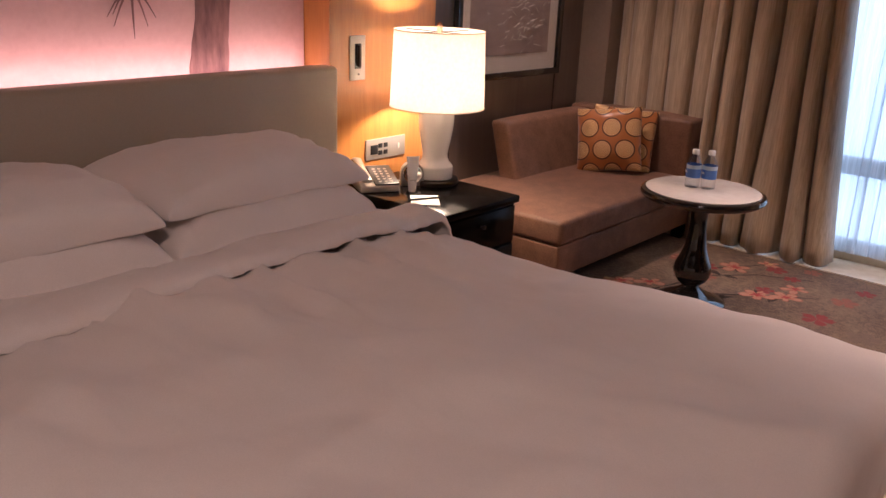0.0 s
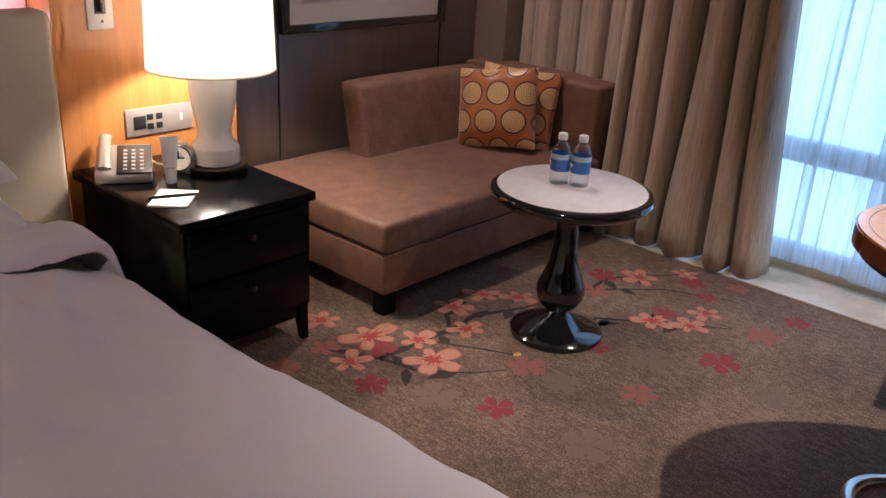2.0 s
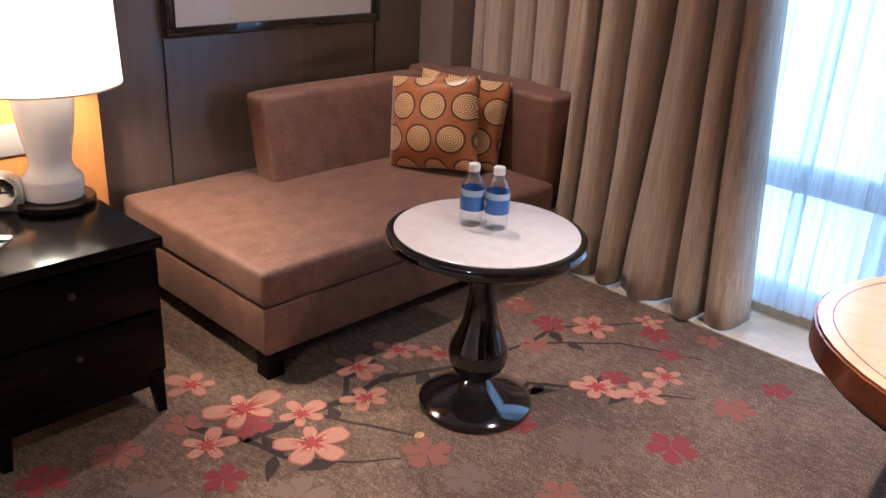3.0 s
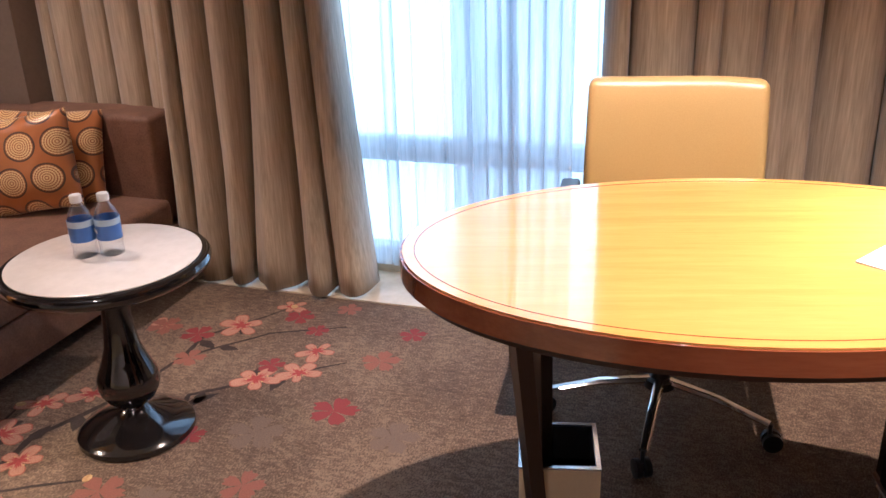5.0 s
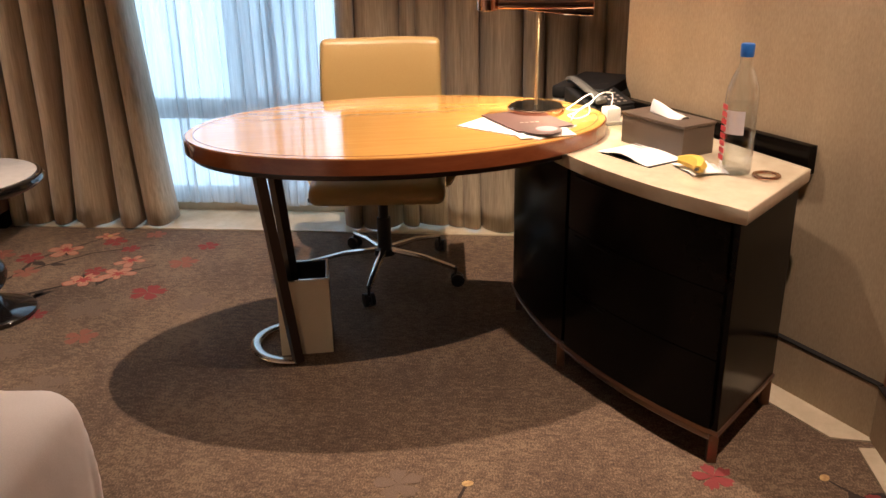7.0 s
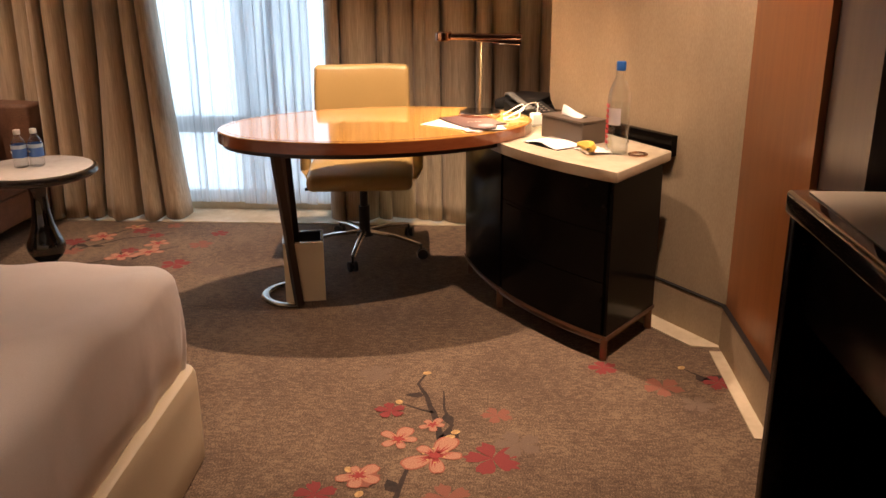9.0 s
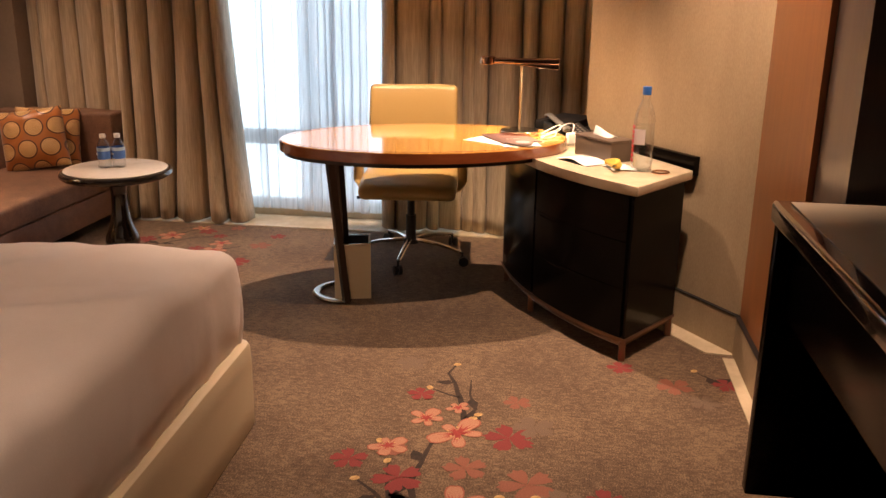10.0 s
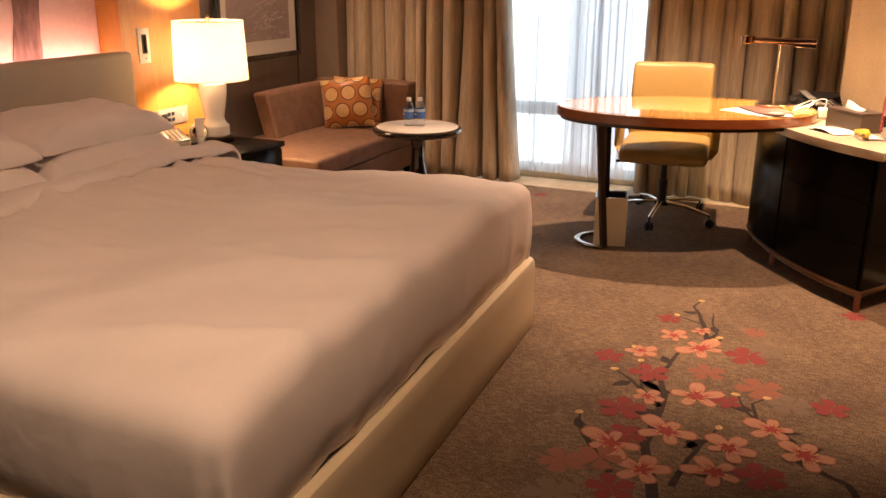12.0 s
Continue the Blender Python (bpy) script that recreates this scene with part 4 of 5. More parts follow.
def water_bottle(x, y, z, turn, label):
    b = thing("water_bottle", (x, y, z), turn, label, "bottle", "water bottles on the side table")
    b.scale = (1.12, 1.12, 1.12)
    part("bottle_body", lathe([(0.022, 0), (0.028, 0.003), (0.0285, 0.012), (0.027, 0.020), (0.0285, 0.03), (0.0285, 0.088), (0.027, 0.10), (0.021, 0.115), (0.013, 0.126), (0.012, 0.134), (0.0115, 0.136)], 28), M_PET, b)
    part("cap", lathe([(0.0135, 0.134), (0.0138, 0.136), (0.0138, 0.150), (0.0125, 0.152)], 24), M_WHITE, b, "white cap")
    part("label", drum_bm(0.0292, 0.0292, 0.042, 0.094, 0.0006), M_LABEL, b, "blue wrap label")
    part("label_bar", join(*[box(-0.012 + i * 0.006, -0.0075 + i * 0.006, -0.0300, -0.0290, 0.060, 0.068) for i in range(4)]), M_WHITE, b)
    part("label_band", drum_bm(0.0294, 0.0294, 0.078, 0.093, 0.0006), plain("pale_blue_print", (0.45, 0.58, 0.72), 0.4), b)
    return b


water_bottle(3.835, 2.274, 0.5415, -140, "small clear water bottle with blue label")
water_bottle(3.866, 2.214, 0.5415, -125, "small clear water bottle with blue label")

# ---------------- desk ----------------
DX, DY, TILT_D = 3.741, 0.634, 14.8
desk = thing("desk", (DX, DY, 0), TILT_D, label="oval honey-veneered writing desk on slanted bronze legs", category="desk")


def ellipse(a, b, n=72):
    return [(a * math.cos(2 * math.pi * i / n), b * math.sin(2 * math.pi * i / n)) for i in range(n)]


top = part("desktop", prism(ellipse(0.4095, 0.6535), 0.7665, 0.7700, 0.001), M_DESK, desk, "glossy honey veneer top")
part("edge", prism(ellipse(0.4145, 0.6585), 0.723, 0.7663, 0.006, 3), M_DESKEDGE, desk, "red-brown bullnose edge")
part("under_rim", prism(ellipse(0.395, 0.639), 0.703, 0.723, 0.003), M_BRONZE, desk, "dark recessed rim below the top")


def ring_line(a, b, z, r):
    return tube([(x, y, z) for x, y in ellipse(a, b, 96)], r, 6, closed=True)


part("inlay", ring_line(0.386, 0.630, 0.7697, 0.0012), M_DESKEDGE, top, "thin inlay line round the top")
d_inv = pose(DX, DY, 0, 0, 0, TILT_D).inverted()


def desk_local(x, y, z):
    return tuple(d_inv @ Vector((x, y, z)))


part("leg", tube([desk_local(3.375, 0.985, 0.71), desk_local(3.560, 0.972, 0.012)], 0.021, 4), M_BRONZE, desk, "slanted flat bronze leg")
part("leg", tube([desk_local(3.45, 0.965, 0.71), desk_local(3.835, 1.035, 0.012)], 0.021, 4), M_BRONZE, desk, "slanted flat bronze leg")
part("foot_ring", tube([desk_local(x, y, 0.012) for x, y in arc(3.698, 1.012, 0.14, 8, 198, 24)], 0.020, 8, 0.5), M_STEEL, desk, "curved metal foot")

# waste bin
bin_ = thing("waste_bin", (3.715, 0.978, 0), 13, "cream square waste bin with black lining under the desk", "bin")


def tapered_shell(a0, a1, h, th):
    bm = bmesh.new()
    rs = []
    for a, z in ((a0, 0.0), (a1, h), (a1 - th, h), (a0 - th, 0.012)):
        rs.append([bm.verts.new((sx * a, sy * a, z)) for sx, sy in ((-1, -1), (1, -1), (1, 1), (-1, 1))])
    for p, q in zip(rs, rs[1:]):
        for i in range(4):
            bm.faces.new((p[i], p[(i + 1) % 4], q[(i + 1) % 4], q[i]))
    bm.faces.new(rs[0][::-1])
    bm.faces.new(rs[-1])
    return bm


part("bin_body", tapered_shell(0.086, 0.086, 0.268, 0.006), M_CREAM, bin_, smooth=False)
part("bin_rim", join(*[box(*b, 0.268, 0.272) for b in ((-0.087, 0.087, -0.087, -0.077), (-0.087, 0.087, 0.077, 0.087), (-0.087, -0.077, -0.077, 0.077), (0.077, 0.087, -0.077, 0.077))]), M_STEEL, bin_, "thin metal rim", smooth=False)
part("lining", tapered_shell(0.079, 0.079, 0.267, 0.003), M_BLACK, bin_, "black inner liner", smooth=False)

# ---------------- desk chair ----------------
ch = thing("office_chair", (4.345, 0.808, 0), 6, "tan leather swivel chair with chrome five-star base", "chair")
bk = soft_box(-0.03, 0.03, -0.246, 0.246, 0.475, 0.918, 0.024, 0.0, 70, 8)
for v in bk.verts:
    k = (v.co.z - 0.475) / 0.443
    v.co.x += 0.165 + 0.05 * k + 0.03 * (1 - (v.co.y / 0.246) ** 2) - 0.03 * math.sin(math.pi * k)
    v.co.y *= 1.0 - 0.03 * k
part("backrest", bk, M_TAN, ch, "tan leather backrest", angle=60)
st_ = soft_box(-0.315, 0.195, -0.25, 0.25, 0.392, 0.492, 0.034, 0.014, 71, 6)
for v in st_.verts:
    v.co.z -= 0.03 * smoothstep(-0.16, -0.32, v.co.x) * (1 if v.co.z > 0.44 else 0.2)
part("seat", st_, M_TAN, ch, "thick tan leather seat")
part("seat_pan", box(-0.20, 0.16, -0.19, 0.19, 0.366, 0.392, 0.010, 2), M_BLACK, ch, "black seat shell")
for sy in (-1, 1):
    arm = part("armrest", box(-0.19, 0.13, sy * 0.275 - 0.026, sy * 0.275 + 0.026, 0.625, 0.652, 0.008), M_BLACK, ch, "dark padded armrest")
    part("arm_post", tube([(-0.05, sy * 0.21, 0.38), (-0.05, sy * 0.262, 0.40), (-0.04, sy * 0.277, 0.44), (-0.03, sy * 0.275, 0.628)], 0.030, 8, 0.5), M_TAN, arm)
part("lever", tube([(-0.10, 0.10, 0.372), (-0.14, 0.235, 0.368), (-0.15, 0.275, 0.365)], 0.008, 8), M_BLACK, ch, "black height lever")
part("gas_column", lathe([(0.045, 0.085), (0.045, 0.11), (0.028, 0.115), (0.028, 0.24), (0.02, 0.242), (0.02, 0.345), (0.08, 0.348), (0.08, 0.366)], 24), M_BLACK, ch)
for i in range(5):
    a = radians(172 + 72 * i)
    ca, sa = math.cos(a), math.sin(a)
    lg = part("base_arm", tube([(0.03 * ca, 0.03 * sa, 0.105), (0.17 * ca, 0.17 * sa, 0.098), (0.315 * ca, 0.315 * sa, 0.072)], 0.017, 8, 0.7, taper=lambda t: 1 - 0.3 * t), M_CHROME, ch, "polished metal base arm")
    cas = [lathe([(0.008, -0.022), (0.026, -0.020), (0.026, -0.006), (0.012, -0.005), (0.012, 0.005), (0.026, 0.006), (0.026, 0.020), (0.008, 0.022)], 18)]
    cas[0].transform(pose(0.325 * ca, 0.325 * sa, 0.026, 0, 0, math.degrees(a) + 30) @ pose(0, 0, 0, 90))
    cas.append(lathe([(0.006, 0.04), (0.006, 0.075)], 8, (0.318 * ca, 0.318 * sa)))
    part("castor", join(*cas), M_BLACK, lg, "black twin castor")

# ---------------- curved cabinet beside the desk ----------------
cab = thing("cabinet", (0, 0, 0), label="dark curved cabinet with cream stone top on metal frame", category="cabinet")
cab.matrix_world = pose(3.5, -0.1, 0)


def bez(p0, p1, p2, n):
    out = []
    for i in range(n + 1):
        t = i / n
        out.append(((1 - t) ** 2 * p0[0] + 2 * t * (1 - t) * p1[0] + t * t * p2[0], (1 - t) ** 2 * p0[1] + 2 * t * (1 - t) * p1[1] + t * t * p2[1]))
    return out


def cab_poly(off):
    """Plan of the cabinet: bowed front, straight back on the diagonal wall; off grows it outwards."""
    fr = bez((3.105 - off, -0.278 - 0.2 * off), (3.475 - off, 0.145 + off), (4.06, 0.28 + off), 22)
    return [(x - 3.5, y + 0.1) for x, y in fr + [(4.06, -0.165), (3.43 + off * 0.4, -0.50 - off)]]


part("body", prism(cab_poly(0.0), 0.095, 0.682, 0.003), M_ESPRESSO, cab)
part("worktop", prism(cab_poly(0.028), 0.683, 0.722, 0.005, 3), M_STONE, cab, "cream polished stone top")
part("plinth_strip", prism(cab_poly(0.006), 0.082, 0.096, 0.002), M_RAIL, cab, "bronze strip along the bottom")
fr = bez((3.11, -0.27), (3.47, 0.13), (4.04, 0.27), 22)
part("base_rail", tube([(x - 3.5, y + 0.1, 0.072) for x, y in fr], 0.010, 4), M_RAIL, cab, "bronze base rail")
part("base_rail", tube([(3.11 - 3.5, -0.27 + 0.1, 0.072), (3.43 - 3.5, -0.487 + 0.1, 0.072)], 0.010, 4), M_RAIL, cab)
for x, y in ((3.118, -0.272), (3.425, -0.482), (3.62, 0.115), (4.03, 0.255)):
    part("leg", box(x - 3.513, x - 3.487, y + 0.087, y + 0.113, 0, 0.085, 0.002), M_RAIL, cab)
part("backsplash", prism([(along(0.32, 0.0)[0] - 3.5, along(0.32, 0.0)[1] + 0.1), (along(1.10, 0.0)[0] - 3.5, along(1.10, 0.0)[1] + 0.1), (along(1.10, 0.03)[0] - 3.5, along(1.10, 0.03)[1] + 0.1), (along(0.32, 0.03)[0] - 3.5, along(0.32, 0.03)[1] + 0.1)], 0.683, 0.765, 0.002), M_ESPRESSO, cab, "dark upstand along the wall")


def front_panel(t0, t1, z0, z1):
    pts = bez((3.105, -0.278), (3.475, 0.145), (4.06, 0.28), 60)
    pts = pts[int(t0 * 60):int(t1 * 60) + 1]
    outer = [(x - 3.5 - 0.006, y + 0.1 + 0.007) for x, y in pts]
    inner = [(x - 3.5 + 0.006, y + 0.1 - 0.004) for x, y in pts]
    return prism(outer + inner[::-1], z0, z1, 0.0015, 1)


for t0, t1, z0, z1 in ((0.02, 0.565, 0.495, 0.675), (0.02, 0.565, 0.305, 0.492), (0.02, 0.565, 0.10, 0.302), (0.57, 0.98, 0.10, 0.675)):
    dr = part("drawer", front_panel(t0, t1, z0, z1), M_ESPRESSO, cab, "dark veneered front")
    if t1 < 0.6:
        pts = bez((3.105, -0.278), (3.475, 0.145), (4.06, 0.28), 60)[22:32]
        part("handle", tube([(x - 3.5 - 0.007, y + 0.1 + 0.009, z1 - 0.012) for x, y in pts], 0.002, 6), M_ESPRESSO, dr)

# things on the cabinet and desk
dl = thing("desk_lamp", (3.892, 0.212, 0.77), label="polished metal desk lamp with flat swivelling head", category="lamp")
part("lamp_foot", lathe([(0.088, 0), (0.092, 0.003), (0.092, 0.020), (0.088, 0.024)], 44), M_COPPER, dl, "round rose-metal foot")
part("foot_plate", lathe([(0.085, 0.024), (0.085, 0.026)], 44), M_BLACKGLOSS, dl, "glossy dark plate on the foot")
part("stem", tube([(0, 0, 0.024), (0, 0.0, 0.33)], 0.0055, 12), M_BRASS, dl, "pale brass stem")
hd = part("lamp_head", box(-0.030, 0.030, -0.172, 0.125, 0.328, 0.352, 0.005), M_COPPER, dl, "long flat lamp head")
part("pivot", lathe([(0.030, 0.322), (0.034, 0.325), (0.034, 0.356), (0.030, 0.359)], 30, (0.0, 0.155)), M_COPPER, dl)
lip = box(-0.028, 0.028, -0.170, 0.03, 0.305, 0.328, 0.002)
for v in lip.verts:
    if v.co.z < 0.315:
        v.co.z += 0.018 * (v.co.y + 0.170) / 0.20
part("shade_lip", lip, M_COPPER, hd, "angled reflector below the head")
part("diffuser", box(-0.012, 0.012, -0.105, -0.08, 0.309, 0.312), M_LAMPGLOW, hd, "warm lit diffuser")
lamp("desk_lamp_light", "AREA", look((3.892, 0.13, 1.070), (3.90, 0.24, 0.77)), 6.5, (1.0, 0.74, 0.40), 0.05, 0.20, spread=120)

fold = thing("letter_folder", (3.745, 0.25, 0.7703), 0, "plum-coloured card folder on white papers", "folder")
part("paper", box(-0.105, 0.105, -0.148, 0.148, 0, 0.003), M_PAPER, fold, m=pose(-0.045, 0.020, 0, 0, 0, -33), smooth=False)
part("paper", box(-0.085, 0.085, -0.12, 0.12, 0.0035, 0.005), M_PAPER, fold, m=pose(-0.075, -0.035, 0, 0, 0, -70), smooth=False)
part("cover", box(-0.125, 0.125, -0.095, 0.095, 0.0055, 0.0095, 0.001, 1), M_PURPLE, fold, "plum card cover", m=pose(0.005, -0.01, 0, 0, 0, 29))
part("title_bar", join(*[box(-0.03 + i * 0.016, -0.02 + i * 0.016, -0.0035, 0.0035, 0.0097, 0.0102) for i in range(4)]), M_SILVER, fold, m=pose(-0.03, -0.02, 0, 0, 0, -75))
disc = part("card_disc", lathe([(0.058, 0), (0.058, 0.003)], 36), M_PURPLE)
disc.matrix_world = pose(3.607, 0.192, 0.7805)
tagged(disc, "round plum card with pink print", "card")
part("print_patch", lathe([(0.032, 0.003), (0.030, 0.0036)], 24), M_PINK, disc, "pink printed patch", m=Matrix.Translation((0.012, -0.012, 0.0003)))

binder = thing("leather_binder", (4.33, 0.0, 0.722), -24, "black leather information binder behind the lamp", "binder")
part("cover", box(-0.16, 0.16, -0.10, 0.10, 0.03, 0.075, 0.010, 2), M_BLACK, binder)
part("pages", box(-0.15, 0.15, -0.095, 0.098, 0.0, 0.03), M_PAPER, binder)
desk_phone("telephone", (4.155, -0.01, 0.722), -62, M_BLACK, M_RECEIVER, "black desk telephone with grey receiver")
adap = thing("phone_charger", (3.955, -0.035, 0.722), 20, "white plug adapter with curled cable", "charger")
part("plug", box(-0.025, 0.025, -0.025, 0.025, 0, 0.055, 0.006), M_WHITE, adap)
part("plug_base", box(-0.035, 0.035, -0.03, 0.03, 0, 0.012, 0.003), M_SILVER, adap)
knots = [(3.96, -0.035, 0.775), (4.01, -0.04, 0.81), (4.0, 0.0, 0.81), (3.90, 0.06, 0.785), (3.92, 0.11, 0.775), (3.97, 0.09, 0.78), (4.05, 0.03, 0.80), (3.99, 0.025, 0.785), (3.87, 0.09, 0.775),
         (3.83, 0.11, 0.775), (3.79, 0.085, 0.775), (3.84, 0.045, 0.78), (3.93, 0.045, 0.79), (3.82, 0.09, 0.782), (3.72, 0.105, 0.784)]
cable_pts = []
for a_, b_, c_, d_ in zip([knots[0]] + knots, knots, knots[1:], knots[2:] + [knots[-1]]):
    for k in range(8):
        t = k / 8
        cable_pts.append(tuple(0.5 * (2 * q + (r - p) * t + (2 * p - 5 * q + 4 * r - w_) * t * t + (3 * q - p - 3 * r + w_) * t ** 3) for p, q, r, w_ in zip(a_, b_, c_, d_)))
cb = part("charging_cable", tube(cable_pts, 0.0022, 6), M_WHITE)
tagged(cb, "white charging cable curled on the desk", "cable")

tb = thing("tissue_box", (3.655, -0.172, 0.722), 37, "brown leatherette tissue box with a white tissue", "tissue box")
part("box_body", box(-0.125, 0.125, -0.062, 0.062, 0, 0.085, 0.003), M_BROWNBOX, tb)
part("lid", box(-0.128, 0.128, -0.065, 0.065, 0.085, 0.094, 0.003), M_BROWNBOX, tb, "stitched leatherette lid")
part("opening", prism(ellipse(0.06, 0.022, 28), 0.0940, 0.0946), M_BLACK, tb)
part("tissue", sheet(lambda u, v: (-0.06 + 0.125 * u, (-0.026 + 0.052 * v) * (1 - 0.55 * u) + 0.004 * math.sin(6 * u), 0.0955 + 0.034 * u * (1 - (2 * v - 1) ** 2) + 0.005 * math.sin(5 * v)), 10, 10, 0.001), M_PAPER, tb, "folded white tissue peeking out", angle=180)

np_ = thing("brochure", (3.55, -0.085, 0.722), 38, "open white brochure with a dark edge", "brochure")
part("page", sheet(lambda u, v: (-0.10 + 0.2 * u, -0.07 + 0.14 * v, 0.004 + 0.014 * math.sin(math.pi * u) ** 2 * (0.4 + 0.6 * v)), 10, 4, 0.001), M_PAPER, np_)
part("page", box(-0.105, 0.09, -0.078, 0.065, 0.0, 0.003), M_BLACK, np_, "dark back cover")
part("text_bars", join(*[box(0.02, 0.075, -0.055 + i * 0.012, -0.051 + i * 0.012, 0.0135, 0.0142) for i in range(3)]), M_SILVER, np_)

nap = part("napkin", sheet(lambda u, v: (-0.06 + 0.12 * u + 0.01 * v, -0.05 + 0.10 * v, 0.002 + 0.006 * abs(math.sin(7 * u + 3 * v))), 8, 8, 0.001), M_PAPER)
nap.matrix_world = pose(3.41, -0.232, 0.723, 0, 0, 20)
tagged(nap, "crumpled white napkin under the banana", "napkin")
ban = thing("banana", (3.385, -0.215, 0.733), 20, "ripe yellow banana lying on a napkin", "banana")
bpts = [(0.062 * math.sin(radians(a)), 0.062 - 0.062 * math.cos(radians(a)), 0.016) for a in range(-56, 57, 8)]
part("fruit", tube(bpts, 0.019, 6, taper=lambda t: 0.25 + 0.85 * math.sin(math.pi * min(0.96, max(0.06, t))) ** 0.6), M_YELLOW, ban)
part("stalk", tube([bpts[0], (bpts[0][0] - 0.012, bpts[0][1] + 0.012, 0.019)], 0.005, 6), M_BROWNBOX, ban)
co = part("coaster_ring", tube([(x, y, 0.005) for x, y in arc(0, 0, 0.031, 0, 345, 40)], 0.006, 8, 0.7, closed=True), M_COPPER)
co.matrix_world = pose(3.355, -0.390, 0.722)
tagged(co, "small round copper ring on the stone top", "coaster")

wb = thing("mineral_water_bottle", (3.392, -0.316, 0.722), -150, "tall clear mineral water bottle with blue cap", "bottle")
part("bottle_body", lathe([(0.030, 0), (0.040, 0.004), (0.041, 0.015), (0.041, 0.185), (0.038, 0.205), (0.028, 0.232), (0.017, 0.252), (0.015, 0.275), (0.014, 0.277)], 36), M_PET, wb)
part("water", lathe([(0.034, 0.006), (0.0385, 0.012), (0.0385, 0.165), (0.037, 0.168)], 36), M_WATER, wb)
part("cap", lathe([(0.0165, 0.274), (0.017, 0.277), (0.017, 0.300), (0.0155, 0.303)], 26), M_BLUE, wb, "blue screw cap")
for i in range(8):
    part("label_bar", box(-0.014, 0.014, -0.0425, -0.0412, 0.035 + i * 0.017, 0.047 + i * 0.017), M_RED, wb, "red printed bar", m=pose(0, 0, 0, 0, 0, -20))
part("label", sheet(lambda u, v: (0.0416 * math.sin(-0.2 + 1.3 * u), -0.0416 * math.cos(-0.2 + 1.3 * u), 0.10 + 0.055 * v), 10, 1), plain("pale_label", (0.62, 0.58, 0.62), 0.5), wb, "pale side label")

wb.scale = (1.02, 1.02, 1.12)

# ---------------- console along the far wall ----------------
con = thing("console", (1.6, -0.83, 0.0), label="black lacquered console with leather inlaid top", category="console table")
part("end_panel", box(0.53, 0.575, -0.27, 0.262, 0.04, 0.84, 0.006), M_ESPRESSO, con)
part("plinth", box(-1.44, 0.52, -0.26, 0.20, 0, 0.04), M_BLACK, con, "recessed black plinth")
part("end_panel", box(-1.5, -1.45, -0.27, 0.262, 0.04, 0.84, 0.006), M_ESPRESSO, con)
part("apron", box(-1.45, 0.53, 0.19, 0.225, 0.60, 0.84, 0.004), M_ESPRESSO, con, "deep black apron")
part("back_panel", box(-1.45, 0.53, -0.27, -0.25, 0.04, 0.84), M_ESPRESSO, con)
part("top", box(-1.505, 0.58, -0.28, 0.275, 0.84, 0.90, 0.012, 3), M_BLACKGLOSS, con, "glossy black top")
part("inlay", box(-1.44, 0.545, -0.235, 0.235, 0.90, 0.903, 0.001), M_HEADBOARD, con, "grey-beige leather inlay")

# ceiling downlights; the last is an unseen fitting added for the bed's fill spot
for x, y in ((3.90, 0.55), (4.07, 3.15), (2.75, -0.40), (-0.30, 0.35)):
    d = thing("ceiling_downlight", (x, y, CEIL), label="small recessed ceiling downlight", category="ceiling light", group="ceiling downlights")
    part("trim_ring", drum_bm(0.055, 0.055, -0.008, 0.0, 0.012), M_WHITE, d)
    part("lens", lathe([(0.042, -0.003), (0.042, -0.002)], 24), M_DOWN, d)

# ---------------- woven blossoms of the carpet ----------------


def motif(name, light, dark):
    return surface(name, dark, light, 0.95, grain=90, detail=8, bump_mm=0.5, strength=0.25, cloud=25, spread=0.10)


M_PALE = motif("carpet_pale_blossom", (0.47, 0.255, 0.165), (0.29, 0.13, 0.085))
M_CRIMSON = motif("carpet_crimson", (0.25, 0.042, 0.040), (0.14, 0.024, 0.024))
M_CORAL = motif("carpet_coral", (0.28, 0.110, 0.072), (0.17, 0.066, 0.044))
M_FADED = motif("carpet_faded", (0.195, 0.138, 0.098), (0.11, 0.075, 0.050))
M_BRANCH = motif("carpet_branch", (0.042, 0.027, 0.021), (0.018, 0.012, 0.010))
M_BUD = motif("carpet_bud", (0.55, 0.38, 0.16), (0.36, 0.22, 0.09))
M_CORE = motif("carpet_core", (0.36, 0.055, 0.045), (0.22, 0.03, 0.03))
M_PETALEDGE = motif("carpet_petal_edge", (0.36, 0.125, 0.078), (0.22, 0.065, 0.042))


def flat(poly, z, th=0.0008):
    return prism([(x, y) for x, y in poly], z - th, z)


def petal(a, r, w, notch):
    """Outline of one rounded petal, narrow at the centre of the flower and notched at its tip."""
    pts = []
    for k in range(16):
        f = 2 * math.pi * k / 16
        along_ = 0.54 * r + 0.46 * r * math.cos(f) * (1 - notch * math.exp(-(min(f, 2 * math.pi - f) / 0.25) ** 2))
        across = 0.36 * w * r * math.sin(f) * (0.55 + 0.45 * along_ / r)
        pts.append((along_ * math.cos(a) - across * math.sin(a), along_ * math.sin(a) + across * math.cos(a)))
    return pts


